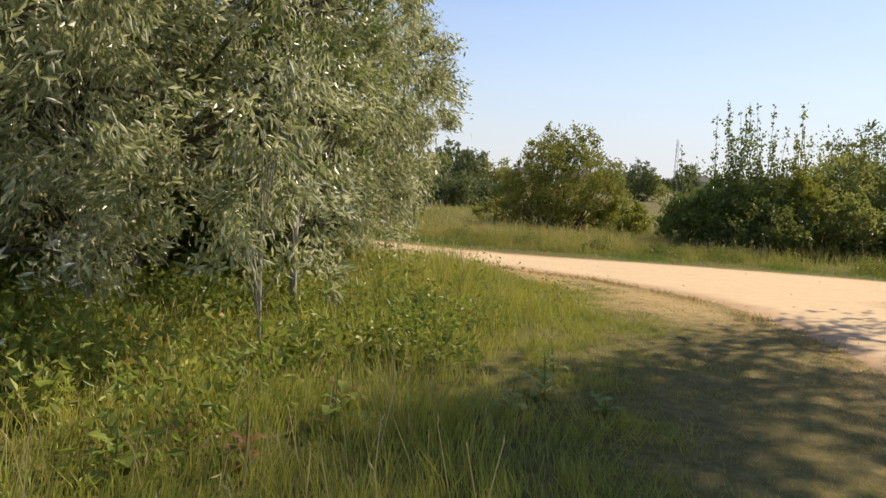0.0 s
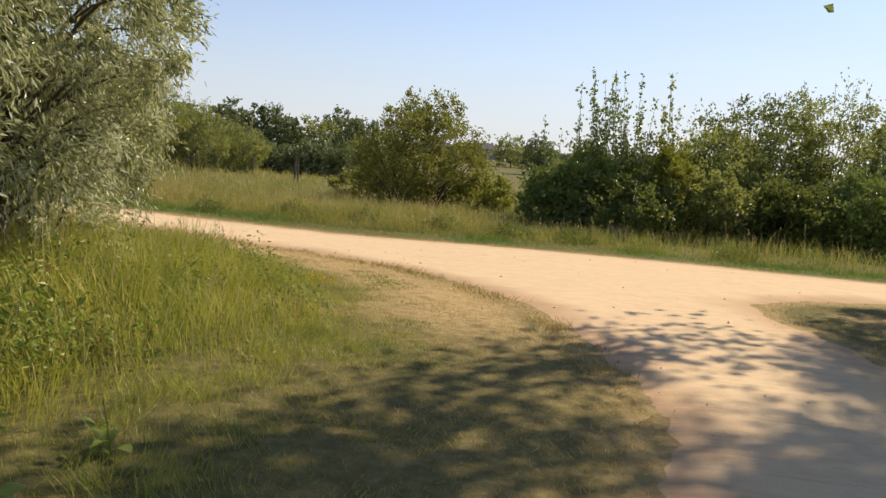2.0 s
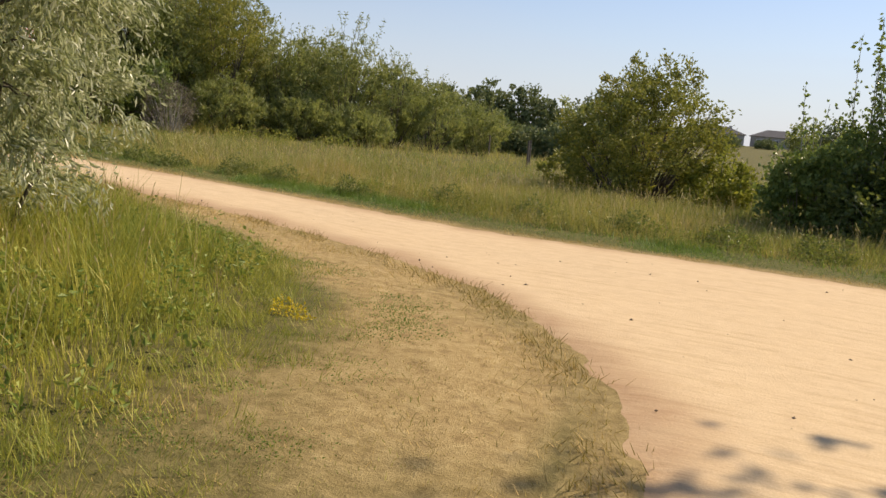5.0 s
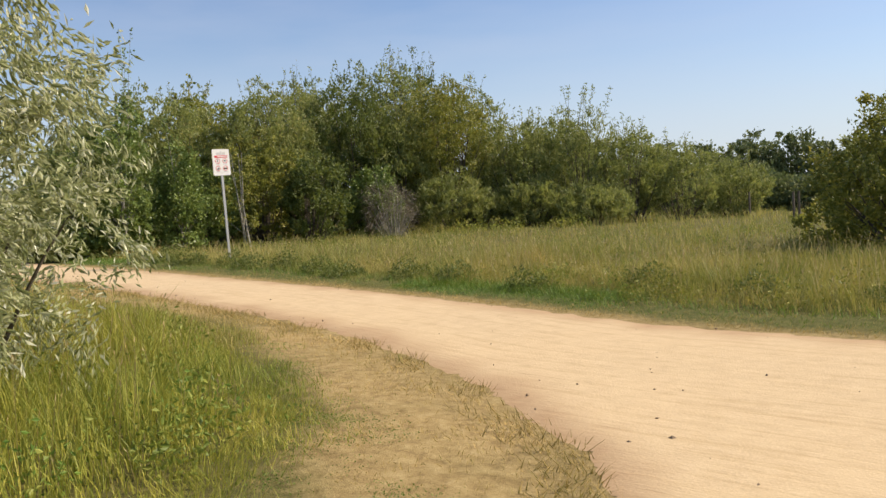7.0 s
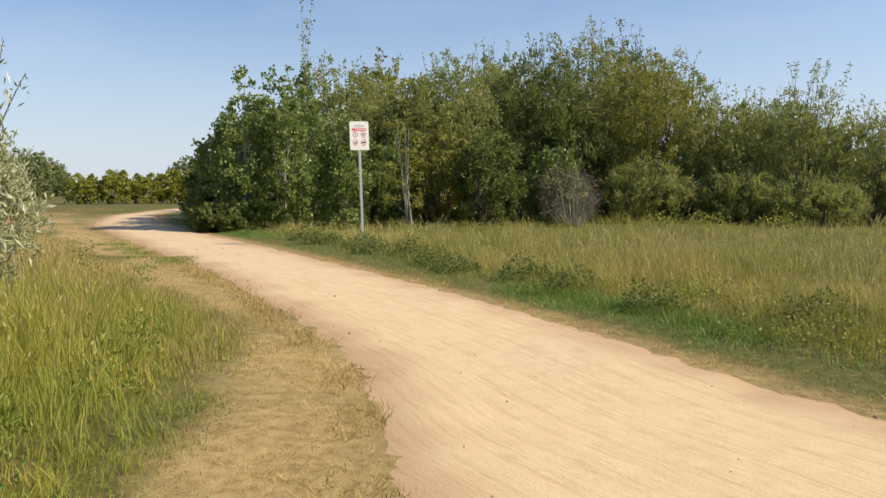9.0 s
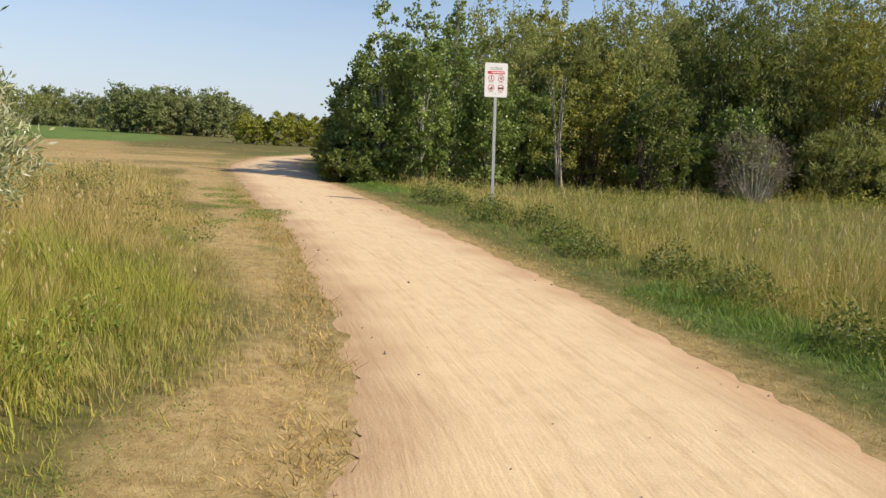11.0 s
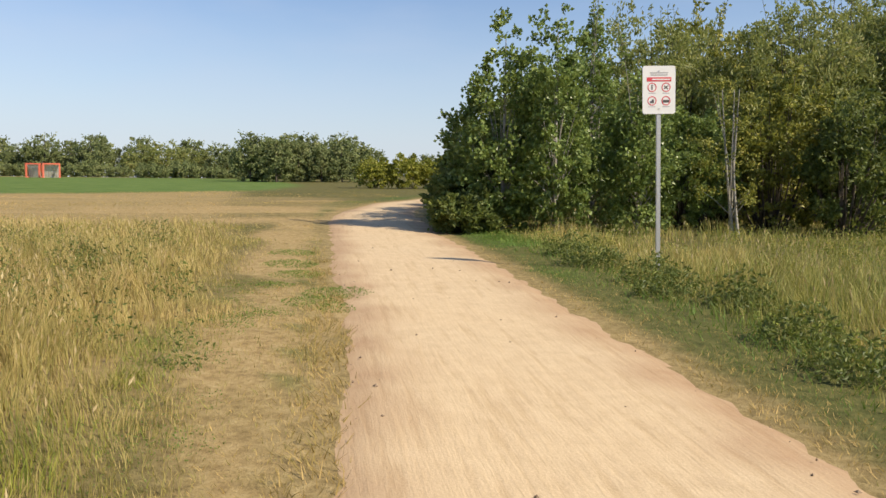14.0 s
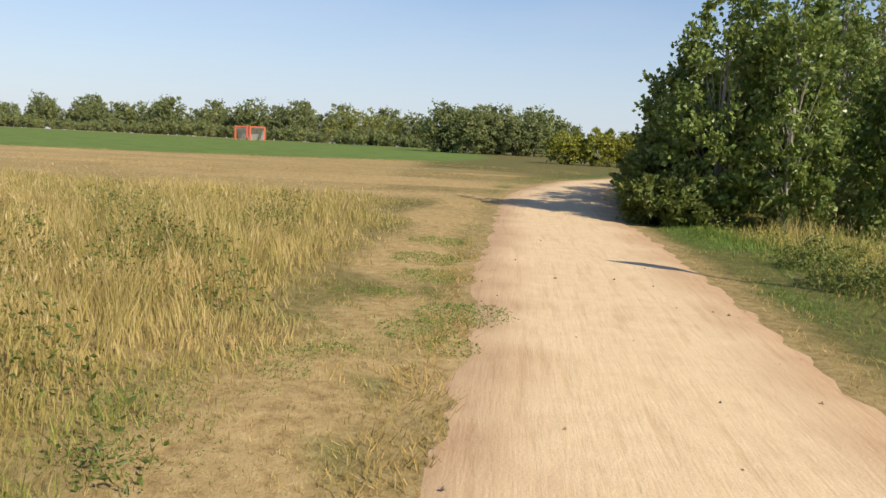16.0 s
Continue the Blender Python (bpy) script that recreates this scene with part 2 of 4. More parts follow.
THICKET = leaf_material("thicket_willow_leaf", [(0.0, (0.120, 0.155, 0.044)), (0.4, (0.240, 0.270, 0.082)), (0.75, (0.380, 0.385, 0.130)), (1.0, (0.540, 0.440, 0.170))], 0.42)
FARLEAF = leaf_material("far_tree_leaf", [(0.0, (0.095, 0.128, 0.046)), (0.5, (0.175, 0.210, 0.075)), (1.0, (0.310, 0.310, 0.125))], 0.2, 0.6, 0.35, 0.1)
RUST = leaf_material("rusty_weed_leaf", [(0.0, (0.14, 0.07, 0.03)), (0.6, (0.26, 0.14, 0.06)), (1.0, (0.34, 0.24, 0.09))], 0.3)
STRAW = leaf_material("straw_seed_head", [(0.0, (0.34, 0.25, 0.11)), (0.6, (0.56, 0.43, 0.22)), (1.0, (0.72, 0.60, 0.36))], 0.3, 0.7)
OLIVE = leaf_material("olive_shrub_leaf", [(0.0, (0.110, 0.127, 0.022)), (0.4, (0.221, 0.232, 0.045)), (0.75, (0.375, 0.347, 0.067)), (1.0, (0.574, 0.426, 0.089))], 0.3)
DARKGREEN = leaf_material("dark_shrub_leaf", [(0.0, (0.062, 0.086, 0.021)), (0.5, (0.125, 0.162, 0.040)), (1.0, (0.250, 0.265, 0.070))], 0.32)
POPLAR = leaf_material("poplar_leaf", [(0.0, (0.090, 0.132, 0.029)), (0.5, (0.180, 0.248, 0.064)), (0.85, (0.324, 0.380, 0.114)), (1.0, (0.540, 0.562, 0.243))], 0.3, 0.35)
YELLOWGREEN = leaf_material("yellow_green_leaf", [(0.0, (0.135, 0.156, 0.022)), (0.5, (0.257, 0.273, 0.039)), (1.0, (0.486, 0.429, 0.066))], 0.35)
WEED = leaf_material("weed_leaf", [(0.0, (0.098, 0.149, 0.024)), (0.5, (0.224, 0.284, 0.054)), (0.85, (0.378, 0.392, 0.084)), (1.0, (0.476, 0.230, 0.072))], 0.35)
GREYLEAF = leaf_material("dead_grey_twig", [(0.0, (0.120, 0.098, 0.070)), (1.0, (0.300, 0.253, 0.190))], 0.1, 0.8)
GOLD = leaf_material("golden_grass", [(0.0, (0.150, 0.175, 0.040)), (0.28, (0.320, 0.290, 0.080)), (0.58, (0.480, 0.375, 0.145)), (0.85, (0.640, 0.480, 0.210)), (1.0, (0.600, 0.365, 0.165))], 0.3, 0.6, 0.5)
MEADOW = leaf_material("meadow_grass", [(0.0, (0.115, 0.170, 0.034)), (0.32, (0.280, 0.290, 0.070)), (0.62, (0.480, 0.415, 0.140)), (1.0, (0.655, 0.432, 0.151))], 0.3, 0.6, 0.5)
FRESH = leaf_material("fresh_grass", [(0.0, (0.120, 0.190, 0.032)), (0.45, (0.335, 0.350, 0.064)), (0.8, (0.544, 0.482, 0.094)), (1.0, (0.724, 0.513, 0.172))], 0.35, 0.55, 0.5)
VERGE = leaf_material("verge_grass", [(0.0, (0.080, 0.150, 0.022)), (0.6, (0.155, 0.260, 0.044)), (1.0, (0.290, 0.340, 0.070))], 0.3, 0.6)
STUBBLE = leaf_material("mown_dry_grass", [(0.0, (0.211, 0.225, 0.049)), (0.4, (0.455, 0.330, 0.104)), (0.8, (0.731, 0.495, 0.193)), (1.0, (0.845, 0.615, 0.275))], 0.25, 0.7, 0.5)
BROWNTUFT = leaf_material("brown_tuft", [(0.0, (0.176, 0.152, 0.047)), (0.5, (0.351, 0.254, 0.078)), (1.0, (0.579, 0.389, 0.156))], 0.2, 0.7)
FLOWER = leaf_material("yellow_flower", [(0.0, (0.6, 0.42, 0.01)), (1.0, (0.8, 0.62, 0.03))], 0.2)
STONE = plain_material("brown_stone", (0.16, 0.11, 0.07), (0.42, 0.32, 0.22), 40, 0.9)
STEEL = plain_material("galvanised_steel", (0.42, 0.42, 0.42), (0.58, 0.58, 0.58), 30, 0.5, 0.6, 0.1)
SIGNWHITE = plain_material("white_sign_sheet", (0.74, 0.73, 0.71), (0.82, 0.81, 0.79), 4, 0.5, 0, 0.03)
SIGNRED = plain_material("red_sign_film", (0.60, 0.05, 0.07), (0.68, 0.08, 0.10), 6, 0.5, 0, 0.03)
SIGNDARK = plain_material("dark_sign_film", (0.06, 0.05, 0.05), (0.12, 0.10, 0.10), 6, 0.5, 0, 0.03)
GREYPRINT = plain_material("grey_print", (0.42, 0.40, 0.40), (0.5, 0.48, 0.48), 6, 0.5, 0, 0.03)
POSTWOOD = plain_material("weathered_wood", (0.09, 0.07, 0.05), (0.22, 0.18, 0.14), 18, 0.9, 0, 0.6, (1, 1, 0.2))
GOALRED = plain_material("orange_red_paint", (0.62, 0.13, 0.07), (0.72, 0.2, 0.12), 5, 0.5)
NETTING = plain_material("pale_goal_net", (0.62, 0.58, 0.54), (0.74, 0.70, 0.66), 8, 0.8)
HOUSEWALL = plain_material("beige_siding", (0.34, 0.31, 0.28), (0.44, 0.41, 0.37), 1.2, 0.8)
ROOFING = plain_material("dark_shingle", (0.045, 0.045, 0.05), (0.09, 0.09, 0.1), 3, 0.9)
PANE = plain_material("dark_glass", (0.03, 0.035, 0.045), (0.05, 0.06, 0.07), 1, 0.1)

# ---- ground and path ----
def spaced(lo, hi, fine_lo, fine_hi, fine, grow):
    """Grid lines, fine in the middle and wider outwards."""
    a = list(np.arange(fine_lo, fine_hi + 1e-6, fine))
    s, v = fine, a[-1]
    while v < hi:
        s *= grow
        v += s
        a.append(v)
    s, v, b = fine, a[0], []
    while v > lo:
        s *= grow
        v -= s
        b.append(v)
    return np.array(b[::-1] + a)


def build_ground():
    gx, gy = spaced(-900, 900, -34, 13, 0.2, 1.12), spaced(-900, 900, -3, 31, 0.2, 1.12)
    X, Y = np.meshgrid(gx, gy)
    x, y = X.ravel(), Y.ravel()
    d = road_dist(x, y)
    z = height(x, y) + smooth(0.3, 0.8, d) * 0.02 * (vnoise(x, y, 0.5, 9) + vnoise(x, y, 0.2, 10))
    w, h = len(gx), len(gy)
    i = np.arange(w * h).reshape(h, w)
    faces = np.stack([i[:-1, :-1], i[:-1, 1:], i[1:, 1:], i[1:, :-1]], -1).reshape(-1, 4)
    me = mesh_of("ground", np.stack([x, y, z], 1), faces, SOIL, True)
    mown = signed(MOWN, x, y) + 0.9 * (vnoise(x, y, 1.3, 12) - 0.5)
    dry = smooth(0.25, -0.35, mown) * (0.25 + 0.75 * smooth(2.3, 1.2, d + 1.2 * (vnoise(x, y, 0.8, 51) - 0.5))) * (1 - 0.8 * smooth(11, 8.5, y))
    gold = 0.8 * smooth(-3, -8, x) * smooth(19.5, 17.5, y + 0.12 * x + 1.2)
    track = smooth(4, 0, np.abs(x + 33 - 0.25 * (y - 10)) - 7) * smooth(27, 24, y + 0.1 * (x + 30))
    isle = smooth(0.5, 1.5, d) * smooth(7, 7.6, x) * smooth(14.2, 13.4, y) * smooth(0, 1, y)
    track = track * (0.45 + 0.55 * smooth(0.3, 0.65, vnoise(x, 0.15 * y, 1.5, 71)))
    dry = np.clip(np.maximum.reduce([dry, gold, track, isle * 0.8, 0.75 * smooth(0.45, 0.1, d)]), 0, 1)
    north = (y > 17.2 - 0.22 * np.clip(x, -40, 12) - 0.4 * (x > 4))
    lush = smooth(0.25, 0.5, d) * smooth(1.9, 1.4, d) * north * (0.35 + 0.75 * smooth(0.35, 0.55, vnoise(x, y, 1.6, 14)))
    lawn = smooth(0.8, -0.8, signed(LAWN, x, y))
    att = me.attributes.new("zone", "FLOAT_COLOR", "POINT")
    att.data.foreach_set("color", np.stack([dry * (1 - lawn), 0.65 * lush, lawn, np.ones_like(d)], 1).astype(np.float32).ravel())
    tagged(new("ground", me), "uneven meadow ground with dry mown turf and soil", "ground", kind="structure")


def build_road():
    s = 0.13
    gx, gy = np.arange(-44, 30, s), np.arange(-8, 38, s)
    X, Y = np.meshgrid(gx, gy)
    x, y = X.ravel(), Y.ravel()
    d = road_dist(x, y)
    # vertices next to the edge slide onto it
    e = 0.02
    near = np.abs(d) < s * 0.95
    gxn, gyn = np.zeros_like(d), np.zeros_like(d)
    gxn[near] = (road_dist(x[near] + e, y[near]) - d[near]) / e
    gyn[near] = (road_dist(x[near], y[near] + e) - d[near]) / e
    g2 = np.maximum(gxn ** 2 + gyn ** 2, 0.4)
    move = near & (d > -s * 0.35)
    step = np.clip(d / g2, -s * 0.6, s * 0.6)
    keep = d < s * 0.75
    x2, y2 = np.where(move, x - gxn * step, x), np.where(move, y - gyn * step, y)
    w, h = len(gx), len(gy)
    i = np.arange(w * h).reshape(h, w)
    f = np.stack([i[:-1, :-1], i[:-1, 1:], i[1:, 1:], i[1:, :-1]], -1).reshape(-1, 4)
    f = f[keep[f].all(1)]
    used = np.unique(f)
    back = np.zeros(w * h, np.int64)
    back[used] = np.arange(len(used))
    x3, y3, d3 = x2[used], y2[used], d[used]
    z = height(x3, y3) + 0.03 * smooth(0.04, -0.3, d3) - 0.006 + 0.004 * (vnoise(x3, y3, 0.7, 21) - 0.5) * smooth(0, -0.3, d3)
    me = mesh_of("road", np.stack([x3, y3, z], 1), back[f], GRAVEL, True)
    rim = smooth(-0.75, 0.0, d3 + 0.35 * (vnoise(x3, y3, 0.5, 22) - 0.5))
    me.attributes.new("rim", "FLOAT", "POINT").data.foreach_set("value", rim.astype(np.float32))
    # coordinates along and across the path, for the scuffs
    c = signed(PATH_RIGHT[13:] + [(-60, 60), (60, 60)], x3, y3)
    flow = np.stack([c * 1.5, (x3 * 0.95 - y3 * 0.25) * 0.10, np.zeros_like(c)], 1)
    me.attributes.new("flow", "FLOAT_VECTOR", "POINT").data.foreach_set("vector", flow.astype(np.float32).ravel())
    tagged(new("road", me), "pale tan packed gravel path with scuffed wheel tracks", "gravel path", kind="structure")


build_ground()
build_road()

# ---- plants ----
def leaf_quads(p, direction, length, width, roll):
    """Leaves as folded rhombs from p along direction. All arrays."""
    n = len(p)
    direction = direction / np.maximum(np.linalg.norm(direction, axis=1, keepdims=True), 1e-6)
    ref = np.stack([np.cos(roll), np.sin(roll), 0.35 * np.sin(roll * 3.1)], 1)
    side = np.cross(direction, ref)
    side /= np.maximum(np.linalg.norm(side, axis=1, keepdims=True), 1e-6)
    up = np.cross(side, direction)
    l, w = length[:, None], width[:, None]
    mid = p + direction * l * 0.45 + up * w * 0.25
    v = np.stack([p, mid + side * w * 0.5, p + direction * l, mid - side * w * 0.5], 1).reshape(-1, 3)
    return v, np.arange(4 * n).reshape(n, 4)


def tube_mesh(name, lines, mat, sides=6):
    """Tapered limbs. lines: (points (k, 3), radii (k,))."""
    V, Fc, base = [], [], 0
    ang = np.arange(sides) * 2 * np.pi / sides
    for pts, rad in lines:
        pts = np.asarray(pts, float)
        k = len(pts)
        t = np.gradient(pts, axis=0)
        t /= np.maximum(np.linalg.norm(t, axis=1, keepdims=True), 1e-6)
        a = np.cross(t, np.array([0.31, 0.87, 0.05]))
        a /= np.maximum(np.linalg.norm(a, axis=1, keepdims=True), 1e-6)
        b = np.cross(t, a)
        ring = pts[:, None] + np.asarray(rad)[:, None, None] * (np.cos(ang)[None, :, None] * a[:, None] + np.sin(ang)[None, :, None] * b[:, None])
        V.append(ring.reshape(-1, 3))
        i = base + np.arange(k * sides).reshape(k, sides)
        j = np.roll(i, -1, 1)
        Fc.append(np.stack([i[:-1], j[:-1], j[1:], i[1:]], -1).reshape(-1, 4))
        base += k * sides
    return mesh_of(name, np.concatenate(V), np.concatenate(Fc), mat, True)


def bend(a, b, c, k=6):
    t = np.linspace(0, 1, k)[:, None]
    return (1 - t) ** 2 * np.asarray(a) + 2 * t * (1 - t) * np.asarray(b) + t * t * np.asarray(c)


def grow(seed, r, h, stems, leaves, length, width, low=0.1, spread=0.3, droop=0.0, shoots=0, flat=0.6, trunk=0.0, lump=0.25, leaders=1, reach=1.3, limb_step=5):
    """A woody plant round the origin: limbs, and leaves in sprays that fill an uneven crown. Returns the limb lines and the leaf arrays."""
    g = np.random.default_rng(seed)
    lines, P, D = [], [], []
    if trunk:
        for k in range(leaders):
            off = 0.0 if leaders == 1 else 0.12
            lx, ly = g.normal(0, 0.05 * r + off * r, 2)
            lines.append((bend((g.normal(0, off), g.normal(0, off), -0.1), (lx * 0.4, ly * 0.4, h * 0.35), (lx, ly, h * 0.85), 8), np.linspace(trunk, trunk * 0.2, 8)))
    # lobes make the outline uneven
    lobes = [(g.uniform(0, 6.283), g.uniform(0.3, 1.0), g.uniform(-lump, lump)) for _ in range(9)]
    clumps = stems * 5
    th = g.uniform(0, 2 * np.pi, clumps)
    q = np.sqrt(g.uniform(0.01, 1, clumps))
    bulge = np.ones(clumps)
    for a, qq, amt in lobes:
        bulge += amt * np.exp(-((1 - np.cos(th - a)) * 2.2 + ((q - qq) * 1.8) ** 2))
    top = h * (1 - flat * q ** 3.0) * (1 + 0.4 * (bulge - 1)) * g.uniform(0.88, 1.02, clumps)
    bottom = low * h * (1 - 0.5 * q)
    z = bottom + (top - bottom) * g.uniform(0, 1, clumps) ** 0.62
    # the crown narrows towards its foot
    waist = 0.72 + 0.28 * smooth(0.0, 0.4, z / h)
    C = np.stack([r * q * bulge * waist * np.cos(th), r * q * bulge * waist * np.sin(th), np.maximum(z, 0.12)], 1)
    for i in range(0, clumps, limb_step):
        end = C[i]
        start = np.array([0, 0, min(h * 0.55, max(0.05, end[2] * g.uniform(0.25, 0.6)))]) if trunk else np.array([end[0] * 0.3, end[1] * 0.3, -0.05])
        midp = start * 0.4 + end * 0.6 + g.normal(0, 0.06 * r, 3) + np.array([0, 0, 0.12 * h * (droop + 0.2)])
        rad = trunk * 0.3 if trunk else 0.008 + 0.005 * h
        lines.append((bend(start, midp, end, 6), np.linspace(rad, rad * 0.15, 6)))
    m = leaves
    which = g.integers(0, clumps, m)
    sp = spread * r * (0.5 + 0.8 * g.random(clumps))
    off = g.normal(0, 1, (m, 3)) * np.array([0.62, 0.62, 0.5])
    tw = g.normal(0, 1, (clumps, 3)) + np.array([0, 0, 0.4 - 1.3 * droop])
    out = C.copy()
    out[:, 2] = 0
    tw += 0.8 * out / max(r, 0.1)
    tw /= np.linalg.norm(tw, axis=1, keepdims=True)
    along = g.uniform(-0.5, 1.2, m)
    P.append(C[which] + (off * 0.55 + tw[which] * along[:, None] * 0.8) * sp[which][:, None])
    D.append(tw[which] * 0.9 + g.normal(0, 0.55, (m, 3)) - np.array([0, 0, droop * 0.8]))
    # leaders that stand clear of the crown
    for k in range(shoots):
        a, s = g.uniform(0, 6.283), g.uniform(0.05, 0.6) * r
        hh = h * g.uniform(1.05, reach)
        sway = g.normal(0, 0.07 * h, 2)
        pts = bend((s * math.cos(a) * 0.5, s * math.sin(a) * 0.5, h * 0.4), (s * math.cos(a), s * math.sin(a), h * 0.8), (s * math.cos(a) + sway[0], s * math.sin(a) + sway[1], hh), 7)
        lines.append((pts, np.linspace(0.018, 0.004, 7)))
        n = int(26 + 34 * (hh - h))
        t = g.uniform(0.25, 1, n) * 6 * 0.999
        bi = t.astype(int)
        fr = (t - bi)[:, None]
        w = (0.34 * (1.15 - t / 6) * g.random(n))[:, None] + 0.03
        P.append(pts[bi] * (1 - fr) + pts[np.minimum(bi + 1, 6)] * fr + g.normal(0, 1, (n, 3)) * w * 0.6)
        D.append(g.normal(0, 0.7, (n, 3)) + np.array([0, 0, 0.3]))
    P, D = np.concatenate(P), np.concatenate(D)
    ok = P[:, 2] > 0.04
    P, D = P[ok], D[ok]
    n = len(P)
    v, f = leaf_quads(P, D, length * g.uniform(0.6, 1.25, n), width * g.uniform(0.6, 1.25, n), g.uniform(0, 6.28, n))
    return lines, v, f


def plant(name, x, y, label, category, leaf, bark, seed, group="", turn=0.0, part_names=("trunk", "crown"), **shape):
    lines, v, f = grow(seed, **shape)
    thing = tagged(new(name), label, category, group)
    thing.matrix_world = pose(x, y, float(height(x, y)), 0, 0, turn)
    limbs = part(part_names[0], tube_mesh(part_names[0], lines, bark, 5), bark, thing)
    if part_names[0] != "trunk":
        tagged(limbs, kind="stuff")
    part(part_names[1], mesh_of(part_names[1], v, f, leaf), leaf, thing)
    return thing


# the silver willows by the start of the walk, a young stem before them
plant("willow_tree", -2.05, 11.8, "large silver-leaved willow with drooping branches beside the path", "tree", SILVER, BARK, 11,
      r=2.25, h=6.8, stems=120, leaves=66000, length=0.095, width=0.026, low=0.07, spread=0.12, droop=0.7, flat=0.5, trunk=0.11, leaders=3)
plant("willow_tree", -3.5, 8.7, "silver-leaved willow with several dark trunks", "tree", SILVER, BARK, 16,
      r=2.5, h=6.8, stems=120, leaves=64000, length=0.095, width=0.027, low=0.12, spread=0.12, droop=0.7, flat=0.5, trunk=0.12, leaders=4)
plant("willow_tree", -4.55, 6.0, "silver-leaved willow with dark leaning limbs in weeds", "tree", SILVER, BARK, 12,
      r=2.75, h=6.6, stems=120, leaves=64000, length=0.10, width=0.029, low=0.08, spread=0.12, droop=0.7, flat=0.5, trunk=0.12, leaders=3)
plant("willow_tree", -7.0, 10.6, "grey-green willow standing behind other willows", "tree", SILVER, BARK, 13,
      r=2.6, h=6.2, stems=60, leaves=22000, length=0.16, width=0.05, low=0.03, spread=0.18, droop=0.6, flat=0.5, trunk=0.11, leaders=2)
plant("young_poplar", -1.5, 8.1, "thin young poplar stem with pale bark under the willow", "tree", POPLAR, PALE_BARK, 14,
      r=0.75, h=3.8, stems=12, leaves=1800, length=0.07, width=0.05, low=0.35, spread=0.3, flat=0.4, trunk=0.04)
plant("willow_bush", -5.8, 15.2, "grey-green willow bush in tall grass", "bush", SILVER, BARK, 15, part_names=("brushwood", "foliage"),
      r=0.95, h=2.4, stems=50, leaves=16000, length=0.10, width=0.024, low=0.02, spread=0.2, droop=-0.3, flat=0.45, shoots=6)
plant("willow_bush", -2.3, 13.2, "silver-leaved willow bush trailing into tall grass", "bush", SILVER, BARK, 17, part_names=("brushwood", "foliage"),
      r=1.45, h=3.6, stems=70, leaves=26000, length=0.095, width=0.026, low=0.0, spread=0.17, droop=0.7, flat=0.35, shoots=0, limb_step=12)
for k, (bx, by, bh) in enumerate([(-1.36, 6.05, 2.3), (-2.5, 5.7, 2.5)]):
    plant("willow_sapling", bx, by, "slender willow sapling with a thin pale stem among weeds", "tree", SILVER, PALE_BARK, 18 + k, group="willow saplings",
          r=0.6, h=bh, stems=16, leaves=2600, length=0.10, width=0.026, low=0.42, spread=0.3, droop=0.7, flat=0.5, trunk=0.018)
# tall trees beside the start of the walk, whose shade lies on it
for k, (tx, ty, th, tr, n) in enumerate([(12.5, 10.5, 13.3, 4.6, 22000), (18.2, 16.6, 15.8, 3.6, 20000), (10.6, 1.6, 9.5, 3.8, 8000)]):
    plant("shade_tree", tx, ty, "tall leafy green tree shading the start of the path", "tree", POPLAR, BARK, 30 + k, group="trees shading the path",
          r=tr, h=th, stems=44, leaves=n, length=0.18, width=0.14, low=0.68, spread=0.2, flat=0.4, trunk=0.2, lump=0.12, limb_step=8)
# dark shrubs added beneath the willows, their leaves standing in for deep shade
for k, (bx, by, br, bh) in enumerate([(-4.6, 9.9, 1.4, 1.7), (-2.9, 10.6, 1.2, 1.3), (-5.8, 7.8, 1.5, 1.8), (-3.2, 12.6, 1.0, 1.1)]):
    plant("shade_fill_shrub", bx, by, "dark shrub added to deepen the shade beneath the willows", "bush", DARKGREEN, BARK, 36 + k, group="undergrowth beneath the willows", part_names=("brushwood", "foliage"),
          r=br, h=bh, stems=30, leaves=5000, length=0.09, width=0.05, low=0.0, spread=0.25, flat=0.5)

# shrubs across the path
plant("round_shrub", 3.95, 29.3, "rounded olive-green shrub in the meadow", "bush", OLIVE, BARK, 40, part_names=("brushwood", "foliage"),
      r=2.0, h=3.75, stems=90, leaves=26000, length=0.105, width=0.055, low=0.0, spread=0.15, flat=0.55, shoots=0)
plant("round_shrub", 6.1, 28.2, "low yellow-green shrub beside a larger one", "bush", YELLOWGREEN, BARK, 41, part_names=("brushwood", "foliage"),
      r=1.2, h=1.4, stems=26, leaves=4500, length=0.12, width=0.065, low=0.0, spread=0.22, flat=0.5, shoots=2)
plant("round_shrub", 2.3, 31.4, "low dark shrub beside a larger one", "bush", OLIVE, BARK, 42, part_names=("brushwood", "foliage"),
      r=1.0, h=1.1, stems=22, leaves=3000, length=0.13, width=0.07, low=0.0, spread=0.22, flat=0.6)
for k, (bx, by, bh, br, bm, sh) in enumerate([(7.5, 25.4, 1.9, 1.0, POPLAR, 4), (8.5, 24.9, 2.6, 1.0, POPLAR, 16), (9.6, 25.1, 2.6, 1.0, POPLAR, 14), (10.5, 24.9, 2.7, 0.9, YELLOWGREEN, 5),
                                             (9.2, 23.9, 1.7, 1.3, DARKGREEN, 2)]):
    plant("poplar_sapling", bx, by, "clump of young poplars with tall bare-tipped shoots", "tree", bm, PALE_BARK, 50 + k, group="young poplars by the meadow", part_names=("brushwood", "crown"),
          r=br, h=bh, stems=34, leaves=7000, length=0.11, width=0.08, low=0.0, spread=0.26, flat=0.45, shoots=sh, reach=1.75)
